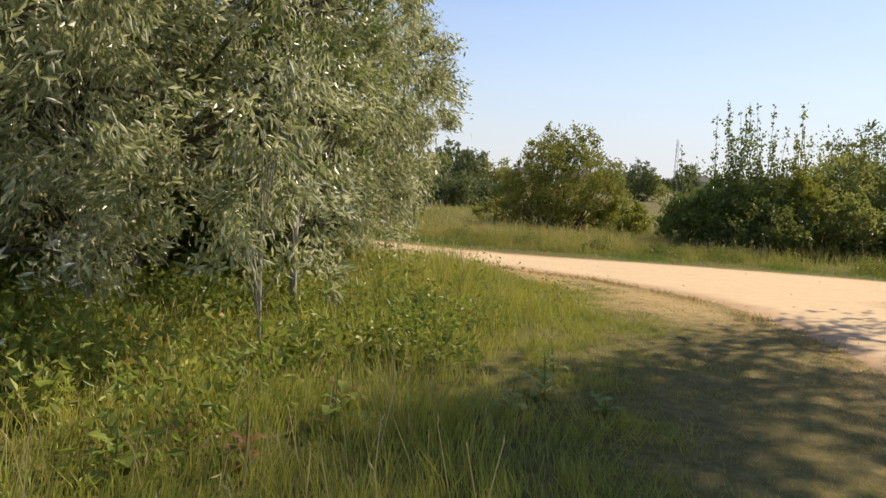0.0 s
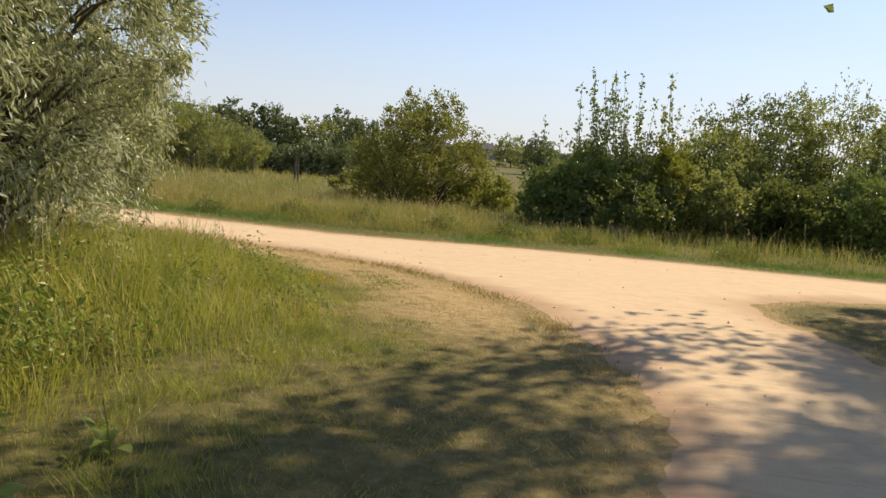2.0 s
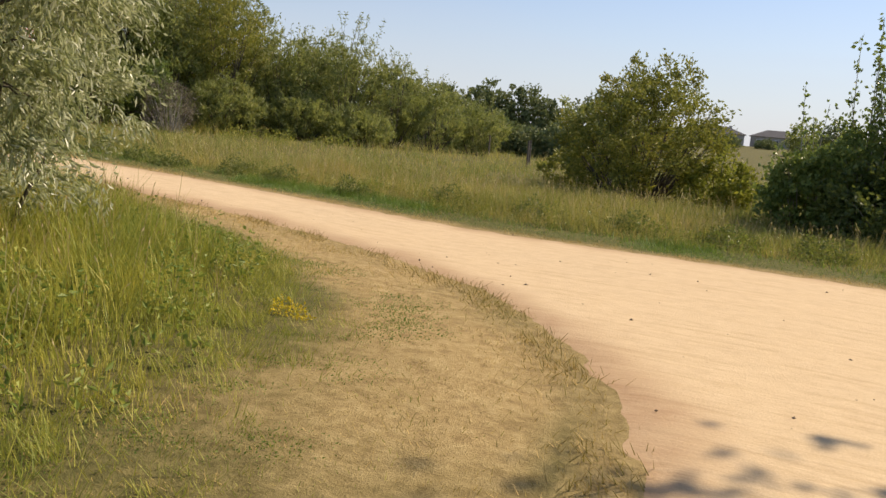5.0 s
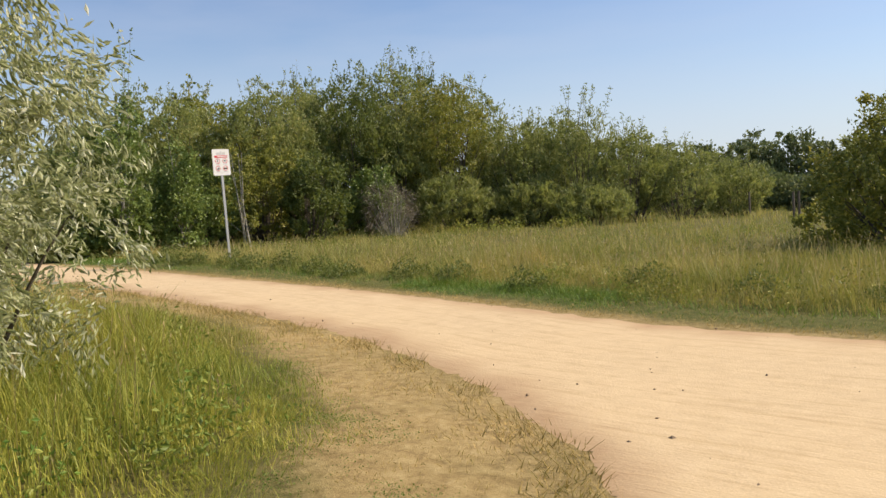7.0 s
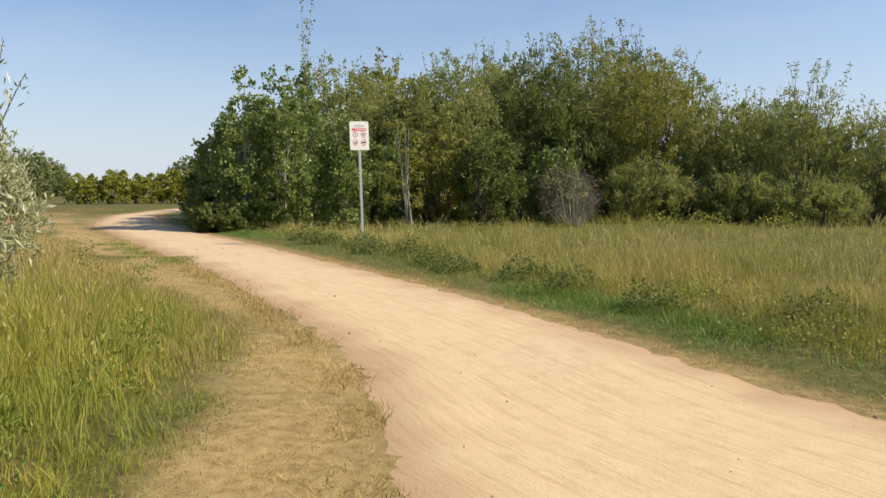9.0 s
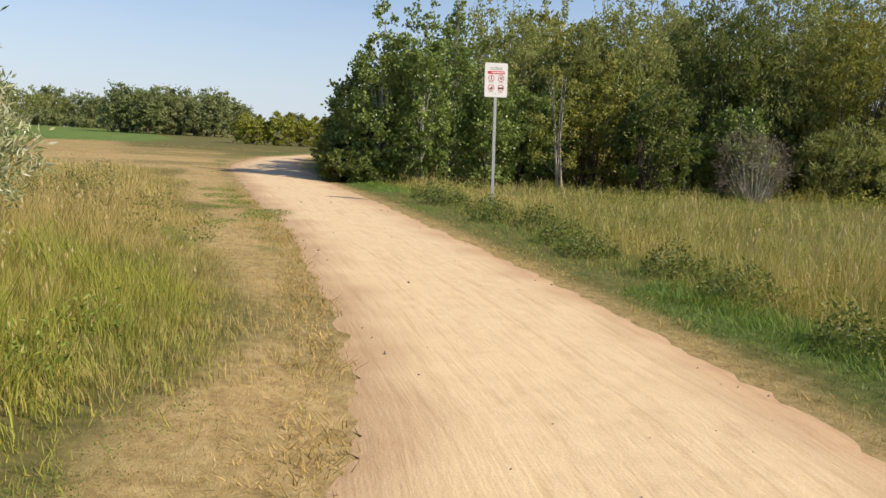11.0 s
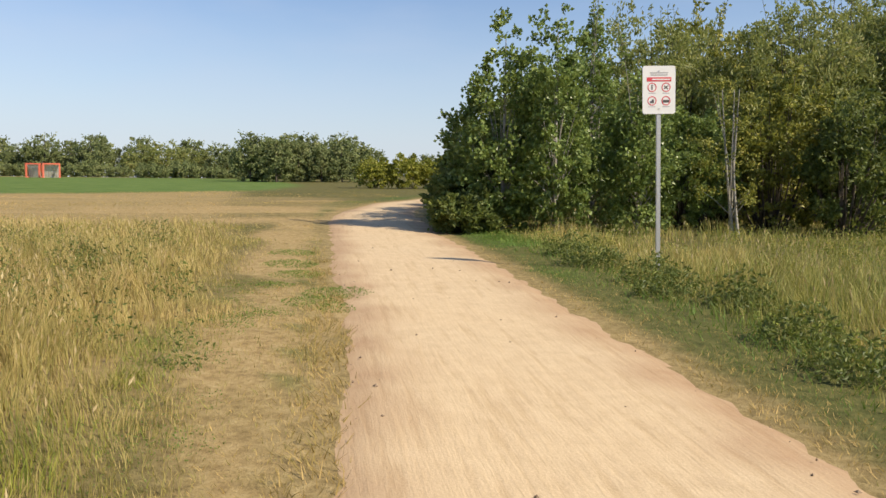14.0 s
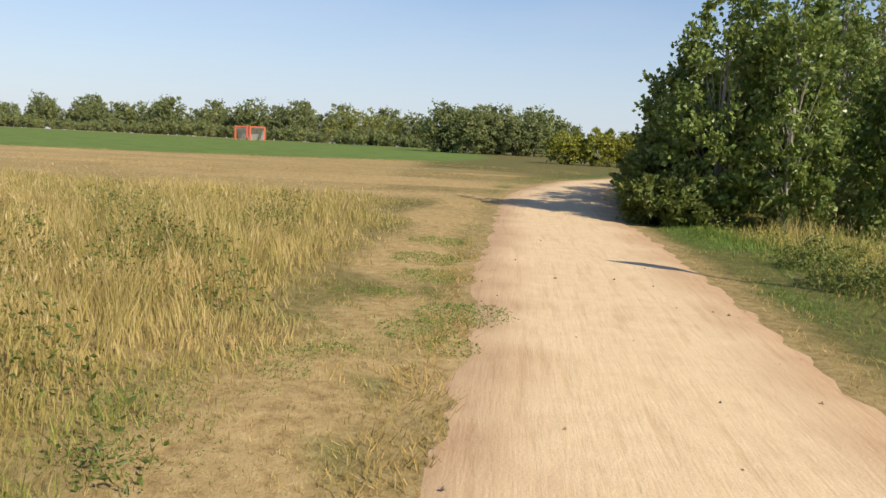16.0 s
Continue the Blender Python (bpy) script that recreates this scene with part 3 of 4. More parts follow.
for k, (bx, by, bh, br, bm) in enumerate([(12.4, 27.0, 3.4, 1.9, THICKET), (14.8, 28.4, 4.3, 2.2, DARKGREEN), (17.2, 28.4, 5.0, 2.3, THICKET), (20.0, 27.6, 5.0, 2.4, POPLAR), (23.0, 26.4, 5.0, 2.5, OLIVE),
                                         (11.9, 24.6, 2.1, 1.4, THICKET), (14.0, 24.4, 2.0, 1.5, DARKGREEN), (16.2, 24.0, 2.3, 1.5, POPLAR), (18.6, 23.4, 2.4, 1.6, OLIVE), (26, 25, 5.0, 2.6, DARKGREEN)]):
    plant("thicket_shrub", bx, by, "dense green shrub in the thicket beyond the verge", "bush", bm, BARK, 60 + k, group="thicket east of the meadow", part_names=("brushwood", "foliage"),
          r=br, h=bh, stems=60, leaves=12000, length=0.13, width=0.07, low=0.0, spread=0.18, droop=-0.3, flat=0.45, shoots=4, reach=1.12, limb_step=8)

# the thicket by the sign
for k, (bx, by, bh, br, bm, sh) in enumerate([(-18.0, 26.7, 5.3, 0.9, POPLAR, 0), (-18.7, 25.7, 5.2, 0.9, POPLAR, 0), (-19.9, 27.6, 4.8, 1.1, POPLAR, 0), (-21.7, 29.8, 5.4, 1.2, POPLAR, 1), (-17.7, 28.7, 3.9, 1.1, POPLAR, 1), (-19.7, 25.6, 3.6, 0.9, POPLAR, 0)]):
    plant("poplar_tree", bx, by, "bright green poplar with fluttering round leaves", "tree", bm, PALE_BARK, 80 + k, group="poplars by the path",
          r=br, h=bh, stems=34, leaves=6500, length=0.11, width=0.095, low=0.04, spread=0.28, flat=0.72, shoots=sh, trunk=0.05, reach=1.15)
plant("tall_poplar", -21.5, 29.7, "thin tall poplar leader with sparse leaves", "tree", POPLAR, PALE_BARK, 88,
      r=0.4, h=6.4, stems=12, leaves=1500, length=0.10, width=0.08, low=0.4, spread=0.5, flat=0.2, trunk=0.04, shoots=3)
for k, (bx, by, bh, br, bm) in enumerate([(-20.0, 25.3, 1.6, 0.9, DARKGREEN), (-22.4, 27.0, 3.2, 1.2, DARKGREEN), (-25.0, 29.0, 4.2, 1.4, DARKGREEN), (-28.0, 31.4, 4.5, 1.5, DARKGREEN), (-31.4, 34.4, 4.2, 1.7, THICKET),
                                         (-19.2, 31.0, 3.2, 1.2, POPLAR), (-18.2, 33.0, 3.8, 1.2, OLIVE), (-16.2, 33.4, 3.6, 1.3, DARKGREEN), (-15.6, 36.6, 3.0, 1.2, POPLAR), (-18.8, 24.9, 0.9, 0.8, DARKGREEN)]):
    plant("path_shrub", bx, by, "dark green shrub crowding the edge of the thicket", "bush", bm, BARK, 90 + k, group="shrubs by the path", part_names=("brushwood", "foliage"),
          r=br, h=bh, stems=50, leaves=9000, length=0.13, width=0.082, low=0.0, spread=0.2, flat=0.45, shoots=0)
plant("birch_sapling", -16.6, 30.4, "slender sapling with a forked pale stem and thin yellowing leaves", "tree", OLIVE, PALE_BARK, 101,
      r=0.7, h=3.9, stems=14, leaves=1600, length=0.09, width=0.05, low=0.25, spread=0.3, flat=0.4, trunk=0.045, leaders=3)
plant("dead_shrub", -14.2, 36.0, "dead grey shrub with bare twigs in the thicket", "bush", GREYLEAF, PALE_BARK, 102, part_names=("brushwood", "dead_foliage"),
      r=1.0, h=2.4, stems=46, leaves=3000, length=0.24, width=0.014, low=0.05, spread=0.25, flat=0.5)
BACK = [(-23, 33, 6.0), (-20.4, 35.5, 6.3), (-25.5, 36.5, 7.0), (-22, 39, 7.3), (-18.8, 39.8, 7.4), (-24, 43, 8.3), (-19.5, 43.5, 8.4), (-16.2, 42.8, 7.2), (-16.8, 46.6, 7.3), (-21, 48, 9.1),
        (-13.4, 45.4, 5.3), (-28, 38, 7), (-32, 36.5, 6.0), (-13.8, 49.6, 5.6), (-27, 46, 8), (-20.8, 37.4, 5.2), (-17.6, 41.4, 5.6), (-22.3, 36.0, 5.4)]
for k, (bx, by, bh) in enumerate(BACK):
    near = bx > -24.5
    plant("thicket_tree", bx, by, "tall olive-green willow in the dense thicket", "tree", (THICKET, THICKET, OLIVE, THICKET, DARKGREEN)[k % 5], BARK, 110 + k, group="tall trees of the thicket", part_names=("brushwood", "crown"),
          r=2.3, h=bh * 0.99, stems=110 if near else 60, leaves=17000 if near else 7000, length=0.16 if near else 0.2, width=0.068 if near else 0.1, low=0.0, spread=0.15, droop=-0.5, flat=0.36, shoots=5, reach=1.09, lump=0.16, limb_step=9)
for k, (bx, by, bh) in enumerate([(-10.6, 46.2, 5.4), (-8.8, 47.8, 4.4), (-7.0, 49.5, 3.6), (-5.2, 52.5, 2.8), (-12.0, 43.8, 2.2), (-9.4, 44.8, 1.7), (-14.6, 41.2, 2.4)]):
    plant("willow_shrub", bx, by, "slim-stemmed green willow shrub on the meadow edge", "bush", THICKET, BARK, 130 + k, group="willow shrubs on the meadow edge", part_names=("brushwood", "foliage"),
          r=1.8, h=bh, stems=70, leaves=9000, length=0.19, width=0.05, low=0.0, spread=0.15, droop=-0.6, flat=0.4, shoots=9, reach=1.22, lump=0.12, limb_step=9)

# far rows of trees
def far_kind(seed, r, h, leaf, trunk):
    lines, v, f = grow(seed, r=r, h=h, stems=34, leaves=3600, length=0.34, width=0.22, low=0.0, spread=0.17, flat=0.5, trunk=trunk, lump=0.14, limb_step=18)
    return tube_mesh("trunk", lines, BARK, 4), mesh_of("crown", v, f, leaf)


FAR = [far_kind(200, 2.9, 7.0, FARLEAF, 0.14), far_kind(201, 2.6, 6.2, FARLEAF, 0.13), far_kind(202, 3.1, 5.4, THICKET, 0.12), far_kind(203, 2.2, 4.2, YELLOWGREEN, 0.0), far_kind(204, 3.0, 2.6, FARLEAF, 0.0)]


def far_tree(x, y, kind, s, label, category, group):
    thing = tagged(new("distant_tree"), label, category, group)
    thing.matrix_world = pose(x, y, float(height(x, y)), 0, 0, rng.uniform(0, 360)) @ Matrix.Diagonal((s, s, s * rng.uniform(0.9, 1.1), 1))
    for me, nm in zip(FAR[kind], ("trunk", "crown")):
        part(nm, me, None, thing)


for k in range(56):       # behind the playing field
    v = k / 55
    far_tree(-134 + 24 * v + rng.uniform(-4, 4), -52 + 98 * v + rng.uniform(-1, 1), int(rng.choice([0, 1, 2, 0, 1])), rng.uniform(0.5, 0.84) + 0.12 * float(smooth(0.3, 0.6, v)), "broad-leaved tree in a row behind the playing field", "tree", "trees behind the playing field")
for k in range(9):
    far_tree(-82 - 3 * (k % 2) + rng.uniform(-2, 2), 28.2 + 1.15 * k, int(rng.choice([0, 1])), rng.uniform(0.66, 0.82), "dark green tree at the edge of the playing field", "tree", "trees at the field's edge")
for k in range(6):
    far_tree(-57 + rng.uniform(-3, 3), 33.6 + 2.1 * k, 3, rng.uniform(0.55, 0.85), "yellow-green young tree beyond the path's bend", "tree", "young trees beyond the bend")
for k in range(9):
    far_tree(-190 + 10 * k, 60 + 8 * k + rng.uniform(-4, 4), int(rng.choice([0, 1, 2])), rng.uniform(0.9, 1.2), "distant tree on the skyline", "tree", "skyline trees")
for k in range(20):       # beyond the meadow
    far_tree(-31 + 1.9 * k + rng.uniform(-0.8, 0.8), 76 + 0.25 * k + rng.uniform(-4, 4), int(rng.choice([0, 1, 1, 2])), rng.uniform(0.7, 0.95), "tree in the belt beyond the meadow", "tree", "tree belt beyond the meadow")
for k in range(14):
    far_tree(-24 + 2.0 * k + rng.uniform(-0.8, 0.8), 63 + rng.uniform(-3, 3), 4, rng.uniform(0.6, 0.95), "low rounded shrub before the tree belt", "bush", "shrubs before the tree belt")
for k in range(6):
    far_tree(30 + 14 * k, 150 - 2 * k + rng.uniform(-10, 10), int(rng.choice([0, 1, 2])), rng.uniform(0.9, 1.2), "distant tree on the eastern skyline", "tree", "eastern skyline trees")
for k in range(26):
    v = k / 25
    far_tree(-126 + 22 * v + rng.uniform(-3, 3), -52 + 94 * v, 4, rng.uniform(0.5, 0.85), "low shrub below the trees behind the playing field", "bush", "shrubs behind the playing field")
for k in range(9):
    far_tree(12 + 10 * k, 205 + rng.uniform(-8, 8), 4, rng.uniform(0.9, 1.4), "low shrub before the distant houses", "bush", "shrubs before the houses")
far_tree(26, 112, 0, 0.85, "lone round tree far across the marsh", "tree", "")
far_tree(27.5, 113, 2, 0.8, "lone round tree far across the marsh", "tree", "")

# ---- grass ----
def blades(name, x, y, hgt, wid, lean, mat, label, seed, short=False):
    """Bent blades of grass in tufts that lean together: a quad with a narrower upper end, or one tapered quad where short, joined to one mesh."""
    g = np.random.default_rng(seed)
    n = len(x)
    z = height(x, y) - 0.01
    a, b = 12.6 * vnoise(x, y, 0.45, seed) + g.normal(0, 0.9, n), g.uniform(0, 2 * np.pi, n)
    if not short:
        hgt = hgt * (0.6 + 0.75 * vnoise(x, y, 0.2, seed + 1))
    ln = hgt * lean * g.uniform(0.2, 1.3, n)
    dx, dy = np.cos(a) * ln, np.sin(a) * ln
    sx, sy = np.cos(b) * wid * 0.5, np.sin(b) * wid * 0.5
    rows = [(1.0, 0.0, 0.0), (0.2, 1.0, 1.0)] if short else [(1.0, 0.0, 0.0), (0.8, 0.3, 0.55), (0.15, 1.0, 1.0)]
    pts = []
    for w, d, m in rows:
        pts += [np.stack([x - sx * w + dx * d, y - sy * w + dy * d, z + hgt * m], 1), np.stack([x + sx * w + dx * d, y + sy * w + dy * d, z + hgt * m], 1)]
    k = len(pts)
    i = k * np.arange(n)[:, None]
    f = np.concatenate([i + np.array([[q, q + 1, q + 3, q + 2]]) for q in range(0, k - 2, 2)])
    tagged(new(name, mesh_of(name, np.stack(pts, 1).reshape(-1, 3), f, mat)), label, "grass", kind="stuff")


def seed_stalks(name, x, y, tall, head, label, seed):
    """Thin stalks that stand above the grass, each with a pale seed head."""
    g = np.random.default_rng(seed)
    n = len(x)
    z = height(x, y)
    tall = tall * g.uniform(0.7, 1.25, n)
    a = 12.6 * vnoise(x, y, 0.6, seed) + g.normal(0, 0.8, n)
    lx, ly = np.cos(a) * tall * 0.22, np.sin(a) * tall * 0.22
    top = np.stack([x + lx, y + ly, z + tall], 1)
    w = 0.0035
    stem = np.stack([np.stack([x - w, y, z], 1), np.stack([x + w, y, z], 1), top + np.array([w * 0.6, 0, 0]), top - np.array([w * 0.6, 0, 0])], 1).reshape(-1, 3)
    v, f = leaf_quads(top - np.array([0, 0, 0.01]), np.stack([lx, ly, tall * 0.7], 1) + g.normal(0, 0.05, (n, 3)), head * g.uniform(0.6, 1.3, n), head * 0.2 * g.uniform(0.7, 1.3, n), g.uniform(0, 6.28, n))
    faces = np.concatenate([np.arange(4 * n).reshape(n, 4), f + 4 * n])
    tagged(new(name, mesh_of(name, np.concatenate([stem, v]), faces, STRAW)), label, "grass", kind="stuff")


def scatter(n, x0, x1, y0, y1, seed):
    g = np.random.default_rng(seed)
    return g.uniform(x0, x1, n), g.uniform(y0, y1, n), g.uniform(0, 1, n)


def north_of_path(x, y):
    return y > np.interp(x, [-40, -18, -9, -3, 2, 7, 12, 30], [31, 22.7, 21, 19.5, 17.5, 16, 15.2, 10])


def path_gap(x, y):
    """Distance from the walked line, for thinning the grass."""
    return signed([(0, 0), (2, 2.5), (4, 6.7), (4.6, 11), (4, 14), (1.3, 16.6), (-4.4, 19), (-4.5, 19.1), (1.2, 16.7), (4, 14.1), (4.5, 11), (3.9, 6.7)], x, y)


def golden_field():
    x, y, u = scatter(680000, -27, 1.5, 6, 21.5, 301)
    out = signed(MOWN, x, y) + 0.7 * (vnoise(x, y, 1.1, 12) - 0.5)
    south = (~north_of_path(x, y)) & (road_dist(x, y) > 0.2)
    far = np.hypot(x + 5, y - 18)
    dens = np.clip(3.4 / np.maximum(far - 1.5, 1.0), 0.2, 1) * np.clip(0.30 * smooth(-1.1, -0.3, out) + smooth(-0.2, 0.5, out), 0, 1) * (0.35 + 0.65 * vnoise(x, y, 0.35, 31)) * smooth(-24, -21.5, x + 0.25 * (14 - y))
    keep = south & (u < dens) & (x < -2.5 + 1.2 * vnoise(x, y, 2, 33)) & (y > 12.8 + 0.35 * (x + 8))
    x, y, out, far = x[keep], y[keep], out[keep], far[keep]
    g = np.random.default_rng(302)
    h = (0.05 + 0.06 * smooth(-0.4, 0.1, out) + 0.27 * smooth(0.1, 1.8, out)) * (1 - 0.5 * smooth(-13, -20, x)) * (0.55 + 0.75 * vnoise(x, y, 1.3, 34)) * g.uniform(0.6, 1.25, len(x))
    blades("golden_grass", x, y, h, np.clip(0.004 + 0.0007 * far, 0.004, 0.022) * g.uniform(0.7, 1.3, len(x)), 0.45, GOLD, "tall dry golden grass beside the gravel path", 303)
    pick = g.random(len(x)) < 0.05 * smooth(0.3, 1.2, out)
    seed_stalks("seed_stalks", x[pick], y[pick], 1.15 * h[pick] + 0.08, 0.07, "pale seed heads above the golden grass", 304)


def fresh_grass():
    x, y, u = scatter(260000, -7, 2.6, -3, 18, 311)
    out = signed(MOWN, x, y) + 0.6 * (vnoise(x, y, 0.9, 12) - 0.5)
    gap = path_gap(x, y)
    shade = np.exp(-((x + 3) ** 2 + (y - 9) ** 2) / 6)
    dens = np.clip(3.0 / np.maximum(gap, 1.2), 0.1, 1) * smooth(-0.15, 0.4, out) * (0.3 + 0.7 * vnoise(x, y, 0.4, 35)) * (1 - 0.75 * shade) * smooth(-6.5, -3.5, x + 0.6 * (y > 12))
    keep = (u < dens) & (road_dist(x, y) > 0.15)
    x, y, out, gap = x[keep], y[keep], out[keep], gap[keep]
    g = np.random.default_rng(312)
    tall = 0.08 + 0.38 * smooth(0.2, 1.5, out) * (0.45 + 0.55 * smooth(7, 9.5, y))
    h = tall * (0.55 + 0.8 * vnoise(x, y, 0.9, 36)) * g.uniform(0.6, 1.25, len(x))
    blades("green_grass", x, y, h, (0.005 + 0.0006 * gap) * g.uniform(0.7, 1.3, len(x)), 0.5, FRESH, "tall yellow-green grass round the willow", 313)
    pick = g.random(len(x)) < 0.025 * smooth(0.3, 1.2, out)
    seed_stalks("seed_stalks", x[pick], y[pick], 1.1 * h[pick] + 0.06, 0.06, "pale seed heads above green grass", 314)


def north_meadow():
    x, y, u = scatter(520000, -32, 26, 15, 62, 321)
    d = road_dist(x, y)
    gap = np.maximum(path_gap(x, y), 0.5)
    dens = np.clip(7.0 / gap, 0, 1.0) ** 1.6 * smooth(0.9, 1.5, d + 0.5 * (vnoise(x, y, 0.8, 37) - 0.5)) * (0.35 + 0.65 * vnoise(x, y, 0.5, 38))
    keep = north_of_path(x, y) & (u < dens)
    x2, y2, u2 = scatter(330000, -17, 9, 17.5, 27, 324)
    d2, gap2 = road_dist(x2, y2), np.maximum(path_gap(x2, y2), 0.5)
    keep2 = north_of_path(x2, y2) & (u2 < np.clip(3.2 / gap2, 0, 1) * smooth(1.0, 1.6, d2 + 0.5 * (vnoise(x2, y2, 0.8, 37) - 0.5)) * (0.3 + 0.7 * vnoise(x2, y2, 0.4, 38)))
    x, y, d, gap = (np.concatenate(v) for v in ((x, x2), (y, y2), (d, d2), (gap, gap2)))
    keep = np.concatenate([keep, keep2])
    x, y, d, gap = x[keep], y[keep], d[keep], gap[keep]
    g = np.random.default_rng(322)
    h = (0.10 + 0.20 * smooth(1.0, 2.8, d)) * (0.55 + 0.9 * vnoise(x, y, 3.5, 44)) * (0.5 + 0.85 * vnoise(x, y, 1.6, 39)) * g.uniform(0.6, 1.3, len(x))
    blades("meadow_grass", x, y, h, (0.003 + 0.0009 * gap) * g.uniform(0.7, 1.3, len(x)), 0.45, MEADOW, "rough yellow-green meadow grass beyond the path", 323)
    pick = g.random(len(x)) < 0.03 * smooth(1.4, 2.4, d)
    seed_stalks("seed_stalks", x[pick], y[pick], 1.2 * h[pick] + 0.08, 0.09, "pale seed heads over the rough meadow", 324)


def verge():
    x, y, u = scatter(900000, -27, 15, 14, 30, 331)
    d = road_dist(x, y)
    keep = north_of_path(x, y) & (d > 0.25) & (d < 1.9) & (u < smooth(0.25, 0.6, d) * smooth(1.9, 1.2, d) * (0.15 + 0.85 * smooth(0.35, 0.6, vnoise(x, y, 1.6, 14))) * np.clip(6 / path_gap(x, y), 0.25, 1))
    x, y, d = x[keep], y[keep], d[keep]
    g = np.random.default_rng(332)
    blades("verge_grass", x, y, (0.04 + 0.08 * smooth(0.4, 1.3, d)) * g.uniform(0.5, 1.4, len(x)), 0.012 * g.uniform(0.6, 1.4, len(x)), 0.9, VERGE, "low lush green clover and grass along the path's edge", 333, short=True)


def mown():
    x, y, u = scatter(560000, -16, 10.5, -2, 26, 341)
    m, d = signed(MOWN, x, y), road_dist(x, y)
    isle = (x > 7) & (y < 14.3) & (y > 4)
    keep = ((m < 0.25) | isle | (north_of_path(x, y) & (d < 1.7))) & (d > 0.03) & (u < (0.25 + 0.75 * smooth(0.3, 0.65, vnoise(x, y, 0.6, 42))) * np.clip(4 / np.maximum(path_gap(x, y), 0.5), 0.15, 1))
    x, y = x[keep], y[keep]
    g = np.random.default_rng(342)
    blades("mown_grass", x, y, 0.035 * g.uniform(0.5, 1.6, len(x)), 0.007 * g.uniform(0.6, 1.4, len(x)), 1.4, STUBBLE, "short dry mown grass beside the path", 343, short=True)


def track_grass():
    """Thin dry grass in streaks on the bare ground before the playing field."""
    x, y, u = scatter(190000, -52, -19, -8, 30, 351)
    d = road_dist(x, y)
    keep = (d > 0.3) & ~north_of_path(x, y) & (signed(LAWN, x, y) > -0.5) & (u < 0.4 * smooth(0.45, 0.75, vnoise(x, 0.2 * y, 1.3, 72)) + 0.03)
    x, y = x[keep], y[keep]
    g = np.random.default_rng(352)
    blades("track_grass", x, y, 0.05 * g.uniform(0.4, 1.5, len(x)), 0.022 * g.uniform(0.6, 1.4, len(x)), 0.9, STUBBLE, "thin dry grass in streaks before the playing field", 353, short=True)


def mown_green():
    x, y, u = scatter(420000, -9, 4.3, 3, 18.5, 345)
    m, d = signed(MOWN, x, y), road_dist(x, y)
    keep = (m < 0.5) & (d > 0.5) & (u < np.maximum(smooth(1.0, 2.2, d + 1.4 * (vnoise(x, y, 0.8, 51) - 0.5)), 0.7 * smooth(11, 8.5, y) * smooth(0.5, 1.0, d)) * (0.2 + 0.8 * smooth(0.35, 0.6, vnoise(x, y, 0.35, 52))) * np.clip(4 / np.maximum(path_gap(x, y), 0.5), 0.2, 1))
    x, y, m = x[keep], y[keep], m[keep]
    g = np.random.default_rng(346)
    blades("short_green_grass", x, y, (0.04 + 0.07 * smooth(-0.8, 0.3, m)) * g.uniform(0.5, 1.5, len(x)), 0.006 * g.uniform(0.6, 1.4, len(x)), 0.9, FRESH, "short green grass mixed into the mown strip", 347, short=True)


def pebbles():
    """Small loose stones and clods on the gravel."""
    g = np.random.default_rng(350)
    x, y = g.uniform(-22, 11, 5200), g.uniform(7, 24, 5200)
    d = road_dist(x, y)
    ok = (d < -0.05) & (g.random(5200) < 0.10 + 0.6 * smooth(-0.6, 0, d))
    x, y = x[ok], y[ok]
    n = len(x)
    s = 0.006 + 0.016 * g.random(n) ** 3
    octa = np.array([[1, 0, 0], [0, 1, 0], [-1, 0, 0], [0, -1, 0], [0, 0, 0.8], [0, 0, -0.5]], float)
    tri = np.array([[0, 1, 4], [1, 2, 4], [2, 3, 4], [3, 0, 4], [1, 0, 5], [2, 1, 5], [3, 2, 5], [0, 3, 5]])
    a = g.uniform(0, 6.28, n)
    v = octa[None] * (s[:, None, None] * g.uniform(0.6, 1.4, (n, 6, 1)))
    v = np.stack([v[..., 0] * np.cos(a)[:, None] - v[..., 1] * np.sin(a)[:, None] * 0.7, v[..., 0] * np.sin(a)[:, None] + v[..., 1] * np.cos(a)[:, None] * 0.7, v[..., 2]], -1)
    v += np.stack([x, y, height(x, y) + 0.026], 1)[:, None]
    f = (6 * np.arange(n)[:, None, None] + tri[None]).reshape(-1, 3)
    tagged(new("pebbles", mesh_of("pebbles", v.reshape(-1, 3), f, STONE)), "small brown stones and clods on the gravel path", "stones", kind="stuff")


pebbles()
golden_field()
fresh_grass()
mown_green()
north_meadow()
verge()
mown()
track_grass()


def weed_patch(name, spots, mat, label, seed, size, count, tall):
    """Leafy weeds: little plants in clumps, joined."""
    g = np.random.default_rng(seed)
    V, F, base = [], [], 0
    for sx, sy, sr in spots:
        m = int(count * sr * sr)
        a, q = g.uniform(0, 6.283, m), sr * np.sqrt(g.uniform(0, 1, m))
        x, y = sx + q * np.cos(a), sy + q * np.sin(a)
        top = tall * (1 - 0.6 * (q / sr) ** 2) * (0.5 + 0.8 * vnoise(x, y, 0.25, seed))
        p = np.stack([x, y, height(x, y) + top * g.uniform(0.05, 1, m)], 1)
        dirs = g.normal(0, 1, (m, 3)) + np.array([0, 0, 0.3])
        v, f = leaf_quads(p, dirs, size * g.uniform(0.5, 1.3, m), size * 0.45 * g.uniform(0.5, 1.3, m), g.uniform(0, 6.28, m))
        V.append(v)
        F.append(f + base)
        base += len(v)
    return tagged(new(name, mesh_of(name, np.concatenate(V), np.concatenate(F), mat)), label, "weeds", kind="stuff")


